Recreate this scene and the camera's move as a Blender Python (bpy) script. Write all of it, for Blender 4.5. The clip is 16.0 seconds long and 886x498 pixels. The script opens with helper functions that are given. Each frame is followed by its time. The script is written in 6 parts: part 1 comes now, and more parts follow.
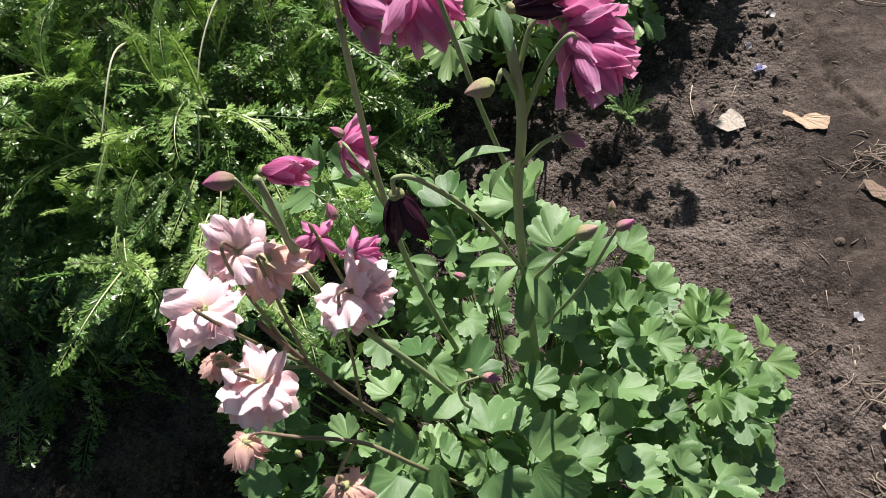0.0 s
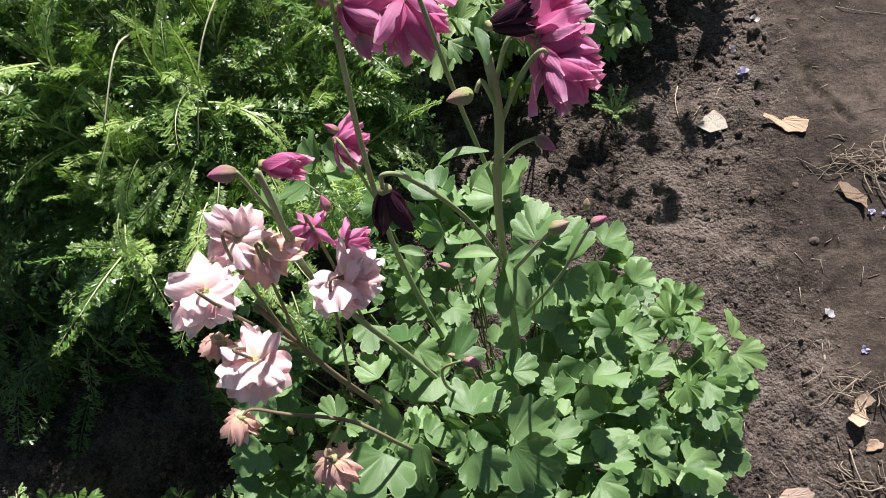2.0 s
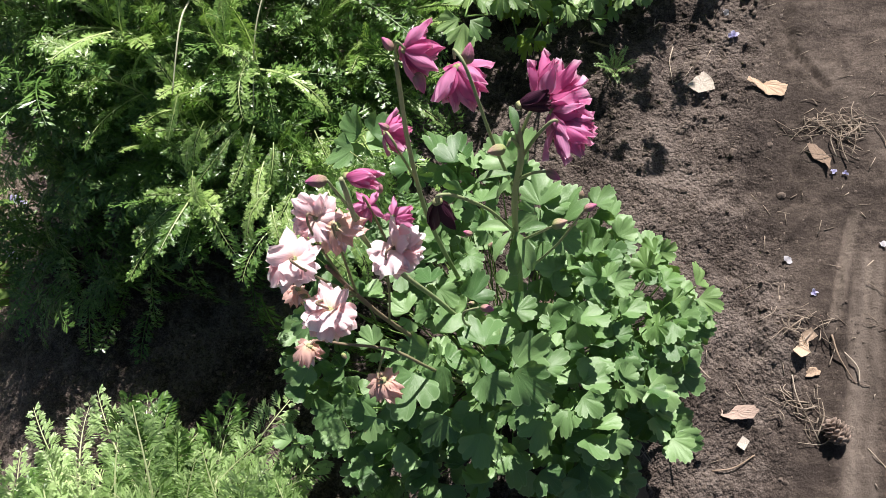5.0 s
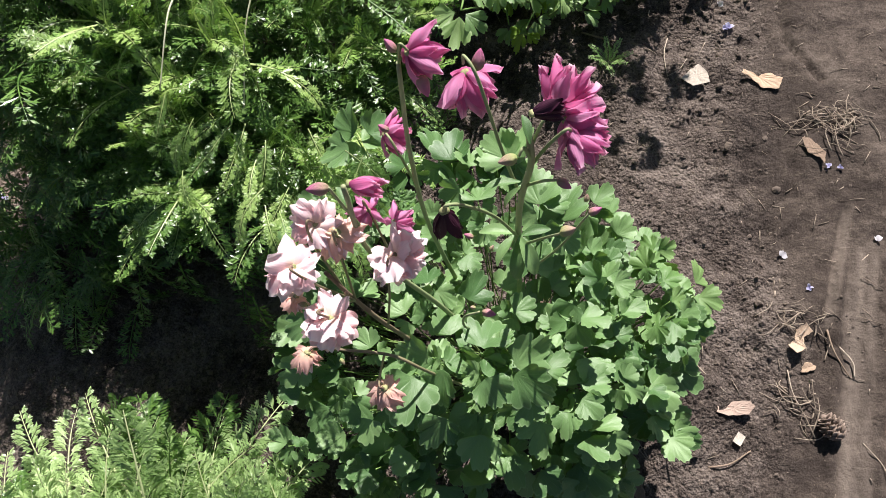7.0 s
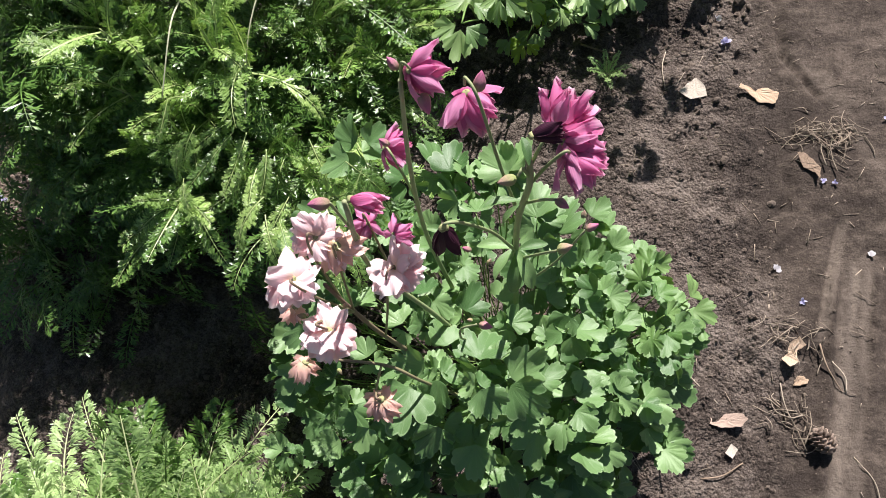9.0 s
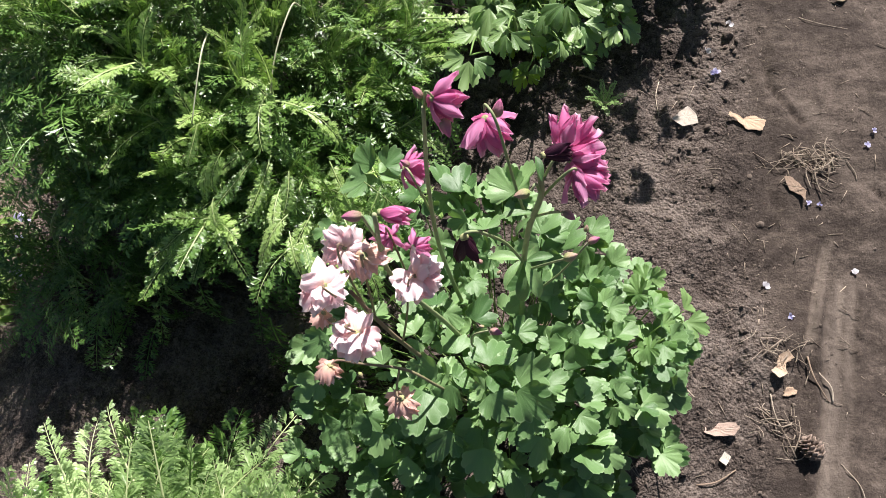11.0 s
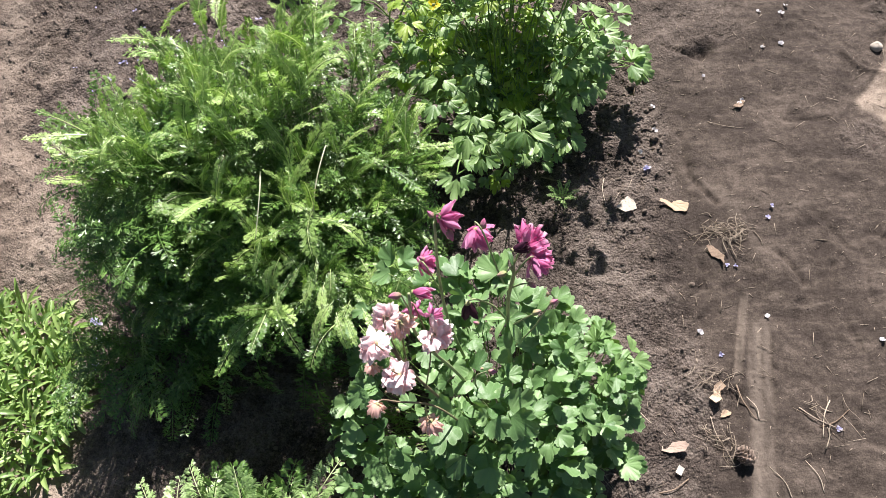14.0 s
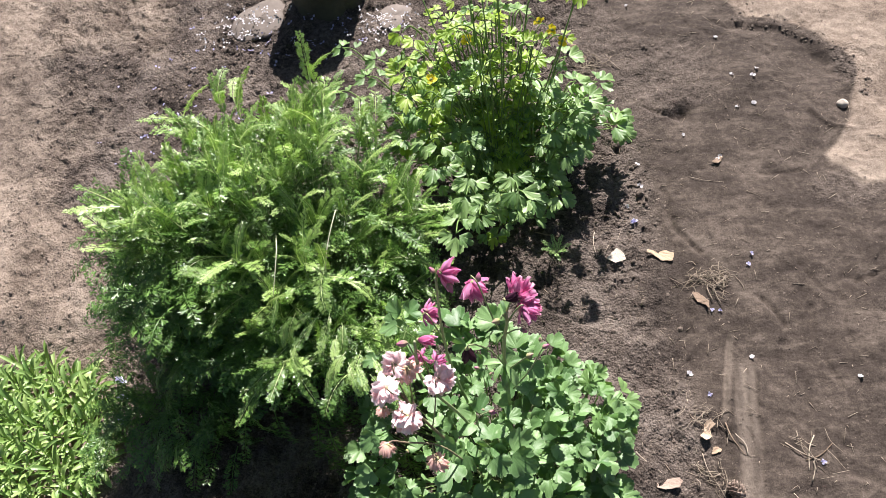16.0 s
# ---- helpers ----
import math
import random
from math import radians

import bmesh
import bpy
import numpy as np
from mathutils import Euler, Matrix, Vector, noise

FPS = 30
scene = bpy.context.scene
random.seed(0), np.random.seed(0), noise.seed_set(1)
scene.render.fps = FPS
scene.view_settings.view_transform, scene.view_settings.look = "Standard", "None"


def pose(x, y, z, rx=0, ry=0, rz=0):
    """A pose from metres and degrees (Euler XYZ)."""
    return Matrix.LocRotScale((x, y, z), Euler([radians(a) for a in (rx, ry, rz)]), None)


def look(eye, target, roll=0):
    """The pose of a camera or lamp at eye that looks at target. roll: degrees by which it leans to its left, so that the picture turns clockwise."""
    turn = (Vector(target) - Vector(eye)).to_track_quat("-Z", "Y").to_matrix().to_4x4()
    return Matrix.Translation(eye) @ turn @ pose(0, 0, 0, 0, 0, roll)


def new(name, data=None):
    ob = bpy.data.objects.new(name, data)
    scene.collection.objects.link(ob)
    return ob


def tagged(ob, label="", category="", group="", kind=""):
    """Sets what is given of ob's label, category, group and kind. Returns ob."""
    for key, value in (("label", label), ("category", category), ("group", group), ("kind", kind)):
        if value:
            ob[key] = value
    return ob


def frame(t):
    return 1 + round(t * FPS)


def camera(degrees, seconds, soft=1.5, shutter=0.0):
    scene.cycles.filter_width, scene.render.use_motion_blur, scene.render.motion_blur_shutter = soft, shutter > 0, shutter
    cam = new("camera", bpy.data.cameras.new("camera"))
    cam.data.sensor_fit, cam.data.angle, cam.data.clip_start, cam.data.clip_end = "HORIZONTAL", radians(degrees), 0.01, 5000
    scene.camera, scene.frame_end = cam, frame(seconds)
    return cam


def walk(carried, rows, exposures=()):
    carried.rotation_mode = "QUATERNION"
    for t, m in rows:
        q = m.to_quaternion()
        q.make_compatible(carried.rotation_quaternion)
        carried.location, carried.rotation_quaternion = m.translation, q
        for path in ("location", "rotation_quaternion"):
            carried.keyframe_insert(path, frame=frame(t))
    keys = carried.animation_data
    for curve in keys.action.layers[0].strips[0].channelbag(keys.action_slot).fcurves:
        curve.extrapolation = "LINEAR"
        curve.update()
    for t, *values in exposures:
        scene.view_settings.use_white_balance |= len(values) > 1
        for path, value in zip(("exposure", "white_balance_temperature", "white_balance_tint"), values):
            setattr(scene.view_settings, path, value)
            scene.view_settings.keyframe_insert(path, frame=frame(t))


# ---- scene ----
cam = camera(62.0, 16.0, soft=0.5)
PATH = [
    (0, (0.049, 0.01, 0.937), (-0.272, 0.938, -0.806), -20.4),
    (0.5, (0.048, 0.007, 0.937), (-0.27, 0.932, -0.808), -20.3),
    (1, (0.047, 0.004, 0.942), (-0.266, 0.928, -0.805), -19.6),
    (1.5, (0.049, -0.001, 0.949), (-0.258, 0.92, -0.799), -19.0),
    (2, (0.059, -0.006, 0.965), (-0.243, 0.904, -0.79), -18.7),
    (2.5, (0.061, -0.009, 0.989), (-0.242, 0.876, -0.778), -19.0),
    (3, (0.058, -0.014, 1.024), (-0.245, 0.787, -0.783), -20.1),
    (3.5, (0.058, -0.02, 1.063), (-0.249, 0.74, -0.761), -20.3),
    (4, (0.06, -0.021, 1.093), (-0.247, 0.706, -0.745), -21.1),
    (4.2, (0.061, -0.021, 1.104), (-0.245, 0.676, -0.746), -22.2),
    (6.3, (0.045, -0.011, 1.131), (-0.225, 0.652, -0.736), -20.0),
    (6.5, (0.044, -0.009, 1.128), (-0.222, 0.647, -0.743), -20.2),
    (7, (0.039, 0.001, 1.118), (-0.214, 0.644, -0.758), -20.2),
    (7.5, (0.037, 0.006, 1.118), (-0.212, 0.641, -0.762), -19.8),
    (8, (0.039, 0.008, 1.121), (-0.207, 0.644, -0.759), -19.4),
    (8.5, (0.036, 0.009, 1.123), (-0.21, 0.651, -0.755), -18.9),
    (9, (0.038, 0.007, 1.128), (-0.205, 0.659, -0.747), -18.4),
    (9.2, (0.04, 0.004, 1.132), (-0.201, 0.664, -0.741), -18.0),
    (11.3, (0.026, -0.042, 1.205), (-0.205, 0.681, -0.645), -15.8),
    (11.5, (0.028, -0.053, 1.223), (-0.207, 0.669, -0.628), -15.8),
    (12, (0.017, -0.083, 1.279), (-0.216, 0.654, -0.566), -16.2),
    (12.5, (0.012, -0.111, 1.337), (-0.219, 0.663, -0.492), -16.0),
    (13, (0.016, -0.133, 1.387), (-0.203, 0.712, -0.413), -15.2),
    (13.5, (0.027, -0.156, 1.438), (-0.179, 0.735, -0.342), -14.2),
    (14, (0.035, -0.172, 1.483), (-0.15, 0.758, -0.278), -14.0),
    (14.5, (0.04, -0.191, 1.517), (-0.129, 0.774, -0.227), -14.6),
    (15, (0.041, -0.204, 1.56), (-0.125, 0.83, -0.144), -14.0),
    (15.5, (0.048, -0.225, 1.576), (-0.119, 0.825, -0.118), -13.7),
    (16, (0.052, -0.231, 1.583), (-0.133, 0.829, -0.103), -14.4),
]
walk(cam, [(t, look(eye, target, roll)) for t, eye, target, roll in PATH], [(0, 0.75), (4, 0.87), (9, 0.93), (12, 1.07), (14, 1.19), (16, 1.22)])

# ---- light ----
SUN_EL, SUN_AZ = radians(45.5), radians(13)
world = bpy.data.worlds.new("sky")
scene.world = world
world.use_nodes = True
wn = world.node_tree
sky = wn.nodes.new("ShaderNodeTexSky")
sky.sky_type, sky.sun_disc = "NISHITA", False
sky.sun_elevation, sky.sun_rotation = SUN_EL, SUN_AZ
wn.links.new(sky.outputs[0], wn.nodes["Background"].inputs[0])
wn.nodes["Background"].inputs[1].default_value = 0.033
sun = new("sun", bpy.data.lights.new("sun", "SUN"))
sun.data.energy, sun.data.angle, sun.data.color = 5.0, radians(0.5), (1.0, 0.93, 0.915)
SUN_DIR = Vector((math.sin(SUN_AZ) * math.cos(SUN_EL), math.cos(SUN_AZ) * math.cos(SUN_EL), math.sin(SUN_EL)))
sun.matrix_world = look(SUN_DIR * 30, (0, 0, 0))

# ---- numbers and meshes ----
rng = random.Random(7)
_tab = np.random.RandomState(3).rand(256, 256)


def vnoise(x, y, seed=0):
    """Smooth noise from -1 to 1 on arrays or numbers."""
    x, y = np.asarray(x, float), np.asarray(y, float)
    c, s = math.cos(seed * 1.3), math.sin(seed * 1.3)
    x, y = x * c - y * s + seed * 17.3, x * s + y * c + seed * 9.1
    xi, yi = np.floor(x).astype(int), np.floor(y).astype(int)
    fx, fy = x - xi, y - yi
    fx, fy = fx * fx * fx * (fx * (6 * fx - 15) + 10), fy * fy * fy * (fy * (6 * fy - 15) + 10)
    a, b = _tab[xi % 256, yi % 256], _tab[(xi + 1) % 256, yi % 256]
    c, d = _tab[xi % 256, (yi + 1) % 256], _tab[(xi + 1) % 256, (yi + 1) % 256]
    return 2 * ((a * (1 - fx) + b * fx) * (1 - fy) + (c * (1 - fx) + d * fx) * fy) - 1


def step(a, b, x):
    t = np.clip((np.asarray(x, float) - a) / (b - a), 0, 1)
    return t * t * (3 - 2 * t)


def mesh(name, verts, faces, mats, uvs=None, smooth=True):
    me = bpy.data.meshes.new(name)
    me.from_pydata([tuple(v) for v in verts], [], faces)
    for m in mats if isinstance(mats, (list, tuple)) else [mats]:
        me.materials.append(m)
    if smooth:
        me.polygons.foreach_set("use_smooth", [True] * len(me.polygons))
    if uvs is not None:
        layer = me.uv_layers.new(name="UVMap")
        idx = np.zeros(len(me.loops), dtype=np.int32)
        me.loops.foreach_get("vertex_index", idx)
        layer.data.foreach_set("uv", np.asarray(uvs, dtype=np.float32)[idx].ravel())
    me.update()
    return me


def thing(name, at, label, category, group="", kind=""):
    ob = new(name)
    ob.empty_display_size = 0.05
    ob.location = at
    return tagged(ob, label, category, group, kind)


def part(name, me, parent, m=None, label=""):
    """One mesh object under a thing or part; m is its pose in the parent's space."""
    ob = new(name, me)
    ob.parent = parent
    if m is not None:
        ob.matrix_basis = m
    if label:
        ob["label"] = label
    return ob


def solo(name, me, m, label, category, group="", kind=""):
    ob = new(name, me)
    ob.matrix_basis = m
    return tagged(ob, label, category, group, kind)


def aim(at, along, up=(0, 0, 1), size=1.0):
    """A pose whose y axis runs along, with z as near up as can be."""
    y = Vector(along).normalized()
    x = y.cross(Vector(up))
    if x.length < 1e-4:
        x = y.cross(Vector((1, 0.2, 0)))
    x.normalize()
    z = x.cross(y)
    r = Matrix((x, y, z)).transposed().to_4x4()
    return Matrix.Translation(at) @ r @ Matrix.Scale(size, 4)


def smooth_line(points, n):
    """A Catmull-Rom line of n steps a span through the points."""
    p = [Vector(q) for q in points]
    p = [2 * p[0] - p[1]] + p + [2 * p[-1] - p[-2]]
    out = []
    for i in range(1, len(p) - 2):
        for k in range(n):
            t = k / n
            a, b, c, d = p[i - 1], p[i], p[i + 1], p[i + 2]
            out.append(0.5 * (2 * b + (c - a) * t + (2 * a - 5 * b + 4 * c - d) * t * t + (3 * b - a - 3 * c + d) * t ** 3))
    return out + [p[-2]]


def tube(points, r0, r1, n=4, sides=6, wob=0.0):
    """Vertices, faces and uvs of a round, tapered, closed tube along a line."""
    line = smooth_line(points, n)
    vs, fs, uv = [], [], []
    side = None
    for i, c in enumerate(line):
        d = (line[min(i + 1, len(line) - 1)] - line[max(i - 1, 0)]).normalized()
        if side is None:
            side = d.cross(Vector((0.3, 0.2, 1)))
            if side.length < 0.05:
                side = d.cross(Vector((1, 0, 0)))
        side = (side - d * side.dot(d)).normalized()
        up = d.cross(side)
        t = i / (len(line) - 1)
        r = (r0 + (r1 - r0) * t) * (1 + wob * math.sin(i * 2.1))
        for k in range(sides):
            a = 2 * math.pi * k / sides
            vs.append(c + (side * math.cos(a) + up * math.sin(a)) * r)
            uv.append((k / sides, t))
        if i:
            o = (i - 1) * sides
            fs += [(o + k, o + (k + 1) % sides, o + sides + (k + 1) % sides, o + sides + k) for k in range(sides)]
    fs.append(tuple(range(sides - 1, -1, -1)))
    fs.append(tuple(range(len(vs) - sides, len(vs))))
    return vs, fs, uv


def joined(pieces):
    vs, fs, uv = [], [], []
    for v, f, u in pieces:
        o = len(vs)
        vs += list(v)
        uv += list(u)
        fs += [tuple(i + o for i in q) for q in f]
    return vs, fs, uv


# ---- materials ----
def nodes_of(name):
    m = bpy.data.materials.new(name)
    m.use_nodes = True
    t = m.node_tree
    return m, t, t.nodes["Principled BSDF"]


def ramp(t, src, stops):
    r = t.nodes.new("ShaderNodeValToRGB")
    e = r.color_ramp.elements
    while len(e) < len(stops):
        e.new(0.5)
    for el, (p, c) in zip(e, stops):
        el.position, el.color = p, (*c, 1)
    t.links.new(src, r.inputs[0])
    return r.outputs[0]


def noise_tex(t, scale, detail=4, rough=0.6, coord="Object"):
    c = t.nodes.new("ShaderNodeTexCoord")
    n = t.nodes.new("ShaderNodeTexNoise")
    n.inputs["Scale"].default_value, n.inputs["Detail"].default_value, n.inputs["Roughness"].default_value = scale, detail, rough
    t.links.new(c.outputs[coord], n.inputs["Vector"])
    return n.outputs["Fac"]


def mixed(t, a, b, fac, blend="MIX"):
    x = t.nodes.new("ShaderNodeMix")
    x.data_type, x.blend_type = "RGBA", blend
    for sock, v in ((x.inputs[0], fac), (x.inputs[6], a), (x.inputs[7], b)):
        if isinstance(v, (int, float)):
            sock.default_value = v
        elif isinstance(v, tuple):
            sock.default_value = (*v, 1)
        else:
            t.links.new(v, sock)
    return x.outputs[2]


def calc(t, op, a, b=None):
    x = t.nodes.new("ShaderNodeMath")
    x.operation = op
    for sock, v in ((x.inputs[0], a), (x.inputs[1], b)):
        if v is None:
            continue
        if isinstance(v, (int, float)):
            sock.default_value = v
        else:
            t.links.new(v, sock)
    return x.outputs[0]


def bumped(t, p, height, strength=0.3, dist=0.002):
    b = t.nodes.new("ShaderNodeBump")
    b.inputs["Strength"].default_value, b.inputs["Distance"].default_value = strength, dist
    t.links.new(height, b.inputs["Height"])
    t.links.new(b.outputs[0], p.inputs["Normal"])


def spread(t, island=False):
    if island:
        return t.nodes.new("ShaderNodeNewGeometry").outputs["Random Per Island"]
    return t.nodes.new("ShaderNodeObjectInfo").outputs["Random"]


def leafy(name, dark, light, vein, glow, rough=0.5, sheer=0.3, veins=0, scale=60, island=False, gloss=0.55, rib=None):
    """Leaf: two greens by leaf and by patch, paler veins, light through the blade."""
    m, t, p = nodes_of(name)
    per = spread(t, island)
    n = noise_tex(t, scale, 5)
    f = calc(t, "ADD", calc(t, "MULTIPLY", per, 0.6), calc(t, "MULTIPLY", n, 0.5))
    col = ramp(t, f, [(0.15, dark), (0.85, light)])
    if veins:
        uv = t.nodes.new("ShaderNodeUVMap")
        s = t.nodes.new("ShaderNodeSeparateXYZ")
        t.links.new(uv.outputs[0], s.inputs[0])
        w = calc(t, "ABSOLUTE", calc(t, "SINE", calc(t, "MULTIPLY", s.outputs[0], veins * math.pi)))
        line = calc(t, "LESS_THAN", w, 0.07)
        soft = calc(t, "MULTIPLY", line, 0.3)
        col = mixed(t, col, vein, soft)
        col = mixed(t, col, vein, calc(t, "MULTIPLY", calc(t, "GREATER_THAN", s.outputs[1], 0.955), 0.35))
        bumped(t, p, calc(t, "ADD", calc(t, "MULTIPLY", w, 0.06), calc(t, "MULTIPLY", n, 0.8)), 0.4, 0.0010)
    else:
        bumped(t, p, n, 0.4, 0.001)
    if rib:
        uv = t.nodes.new("ShaderNodeUVMap")
        s = t.nodes.new("ShaderNodeSeparateXYZ")
        t.links.new(uv.outputs[0], s.inputs[0])
        col = mixed(t, col, rib, calc(t, "LESS_THAN", s.outputs[0], 0.2))
    t.links.new(col, p.inputs["Base Color"])
    p.inputs["Roughness"].default_value = rough
    p.inputs["Specular IOR Level"].default_value = gloss
    tr = t.nodes.new("ShaderNodeBsdfTranslucent")
    t.links.new(mixed(t, col, glow, 0.6), tr.inputs[0])
    mx = t.nodes.new("ShaderNodeMixShader")
    mx.inputs[0].default_value = sheer
    t.links.new(p.outputs[0], mx.inputs[1])
    t.links.new(tr.outputs[0], mx.inputs[2])
    t.links.new(mx.outputs[0], t.nodes["Material Output"].inputs[0])
    return m


def petal_mat(name, base, mid, tip, glow, sheer=0.35):
    """Petal: colour from base to tip, fine long veins, light through it."""
    m, t, p = nodes_of(name)
    uv = t.nodes.new("ShaderNodeUVMap")
    s = t.nodes.new("ShaderNodeSeparateXYZ")
    t.links.new(uv.outputs[0], s.inputs[0])
    n = noise_tex(t, 90, 4)
    g = calc(t, "ADD", s.outputs[1], calc(t, "MULTIPLY", calc(t, "SUBTRACT", n, 0.5), 0.35))
    col = ramp(t, g, [(0.0, base), (0.45, mid), (0.8, mid), (1.0, tip)])
    col = mixed(t, col, tuple(c * 0.85 for c in mid), calc(t, "MULTIPLY", spread(t), 0.35))
    w = calc(t, "ABSOLUTE", calc(t, "SINE", calc(t, "MULTIPLY", s.outputs[0], 26)))
    col = mixed(t, col, tuple(c * 0.7 for c in mid), calc(t, "MULTIPLY", calc(t, "LESS_THAN", w, 0.25), 0.10))
    t.links.new(col, p.inputs["Base Color"])
    p.inputs["Roughness"].default_value, p.inputs["Specular IOR Level"].default_value = 0.55, 0.25
    bumped(t, p, calc(t, "ADD", calc(t, "MULTIPLY", w, 0.3), n), 0.35, 0.0008)
    tr = t.nodes.new("ShaderNodeBsdfTranslucent")
    t.links.new(mixed(t, col, glow, 0.5), tr.inputs[0])
    mx = t.nodes.new("ShaderNodeMixShader")
    mx.inputs[0].default_value = sheer
    t.links.new(p.outputs[0], mx.inputs[1])
    t.links.new(tr.outputs[0], mx.inputs[2])
    t.links.new(mx.outputs[0], t.nodes["Material Output"].inputs[0])
    return m


def plain(name, a, b, rough=0.8, scale=80, bump=0.4, dist=0.002, per=True, along=None, island=False):
    """Two tones by noise and by object, with relief."""
    m, t, p = nodes_of(name)
    n = noise_tex(t, scale, 6, 0.65)
    f = calc(t, "ADD", calc(t, "MULTIPLY", n, 0.8), calc(t, "MULTIPLY", spread(t, island), 0.35 if per else 0.0))
    col = ramp(t, f, [(0.25, a), (0.8, b)])
    t.links.new(col, p.inputs["Base Color"])
    p.inputs["Roughness"].default_value, p.inputs["Specular IOR Level"].default_value = rough, 0.3
    bumped(t, p, n, bump, dist)
    return m


def graded(name, low, high, rough=0.6, scale=120):
    """Colour that turns along a stem or bud, by its length."""
    m, t, p = nodes_of(name)
    uv = t.nodes.new("ShaderNodeUVMap")
    s = t.nodes.new("ShaderNodeSeparateXYZ")
    t.links.new(uv.outputs[0], s.inputs[0])
    n = noise_tex(t, scale, 5)
    f = calc(t, "ADD", s.outputs[1], calc(t, "MULTIPLY", calc(t, "SUBTRACT", n, 0.5), 0.7))
    t.links.new(ramp(t, f, [(0.1, low), (0.9, high)]), p.inputs["Base Color"])
    p.inputs["Roughness"].default_value, p.inputs["Specular IOR Level"].default_value = rough, 0.3
    bumped(t, p, n, 0.4, 0.001)
    return m


M_leaf = leafy("columbine_leaf", (0.046, 0.122, 0.036), (0.215, 0.355, 0.135), (0.33, 0.46, 0.24), (0.3, 0.54, 0.06), 0.42, 0.2, veins=9, gloss=0.55)
M_leaf_young = leafy("columbine_young_leaf", (0.1, 0.22, 0.055), (0.22, 0.35, 0.125), (0.3, 0.42, 0.18), (0.3, 0.55, 0.05), 0.42, 0.28, veins=9)
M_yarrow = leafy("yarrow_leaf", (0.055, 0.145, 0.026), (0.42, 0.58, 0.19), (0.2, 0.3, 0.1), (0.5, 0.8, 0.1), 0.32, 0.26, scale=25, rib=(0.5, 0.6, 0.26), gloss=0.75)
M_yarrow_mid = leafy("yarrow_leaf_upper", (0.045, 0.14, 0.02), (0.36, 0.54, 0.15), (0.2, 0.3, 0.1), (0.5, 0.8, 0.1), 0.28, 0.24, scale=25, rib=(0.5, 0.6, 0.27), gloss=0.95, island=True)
# same leaf with the mound's inner shade put into a darker green
M_yarrow_shade = leafy("yarrow_leaf_shaded", (0.03, 0.085, 0.016), (0.14, 0.26, 0.055), (0.2, 0.3, 0.1), (0.25, 0.5, 0.06), 0.36, 0.1, scale=25, island=True)
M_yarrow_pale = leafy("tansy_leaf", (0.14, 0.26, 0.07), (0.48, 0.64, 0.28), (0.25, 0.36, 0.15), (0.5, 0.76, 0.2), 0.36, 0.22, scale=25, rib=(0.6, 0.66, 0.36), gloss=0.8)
M_lance = leafy("daisy_leaf", (0.07, 0.165, 0.035), (0.25, 0.38, 0.12), (0.42, 0.52, 0.25), (0.4, 0.58, 0.1), 0.38, 0.2, veins=2)
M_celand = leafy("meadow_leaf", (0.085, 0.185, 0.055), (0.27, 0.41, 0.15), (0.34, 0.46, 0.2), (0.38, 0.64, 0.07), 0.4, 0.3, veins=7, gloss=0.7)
# sunlit copy of the leaf above: sunshine put into a brighter, yellower green
M_celand_lit = leafy("meadow_sunlit_leaf", (0.22, 0.37, 0.05), (0.46, 0.6, 0.12), (0.4, 0.55, 0.15), (0.55, 0.76, 0.06), 0.42, 0.45, veins=7, gloss=0.7)
M_stem = graded("columbine_stem", (0.22, 0.31, 0.12), (0.3, 0.33, 0.18))
M_stem_red = graded("columbine_red_stem", (0.24, 0.24, 0.12), (0.2, 0.13, 0.1))
M_ystem = graded("yarrow_stem", (0.2, 0.26, 0.1), (0.3, 0.38, 0.17))
M_cstem = graded("meadow_stem", (0.13, 0.19, 0.06), (0.18, 0.3, 0.08))
M_purple = petal_mat("purple_petal", (0.4, 0.05, 0.18), (0.67, 0.19, 0.41), (0.88, 0.6, 0.72), (0.92, 0.24, 0.5), 0.46)
M_purple_in = petal_mat("rose_petal", (0.48, 0.09, 0.26), (0.76, 0.33, 0.56), (0.9, 0.68, 0.79), (0.94, 0.34, 0.6), 0.46)
M_dark = petal_mat("dark_petal", (0.03, 0.008, 0.02), (0.05, 0.012, 0.03), (0.09, 0.03, 0.05), (0.12, 0.02, 0.05), 0.15)
M_pink = petal_mat("pink_petal", (0.98, 0.76, 0.58), (1.0, 0.79, 0.82), (1.0, 0.93, 0.92), (1.0, 0.84, 0.84), 0.33)
M_pink_in = petal_mat("mauve_petal", (0.98, 0.66, 0.45), (0.98, 0.62, 0.64), (0.98, 0.86, 0.85), (1.0, 0.74, 0.72), 0.4)
M_fade = petal_mat("faded_petal", (0.85, 0.66, 0.4), (0.86, 0.57, 0.5), (0.72, 0.48, 0.38), (0.92, 0.6, 0.5))
M_bud_p = graded("bud_purple", (0.32, 0.24, 0.16), (0.48, 0.13, 0.27))
M_bud_g = graded("bud_pale", (0.3, 0.36, 0.13), (0.42, 0.27, 0.22))
M_stamen = plain("stamen_yellow", (0.5, 0.32, 0.06), (0.75, 0.55, 0.16), scale=200)
M_heart = plain("flower_heart", (0.22, 0.25, 0.1), (0.4, 0.4, 0.2), scale=200)
M_yellow = petal_mat("yellow_petal", (0.6, 0.42, 0.02), (0.8, 0.62, 0.03), (0.85, 0.75, 0.12), (0.9, 0.8, 0.05))
M_violet = petal_mat("violet_petal", (0.32, 0.3, 0.55), (0.5, 0.49, 0.72), (0.8, 0.8, 0.88), (0.6, 0.58, 0.85))
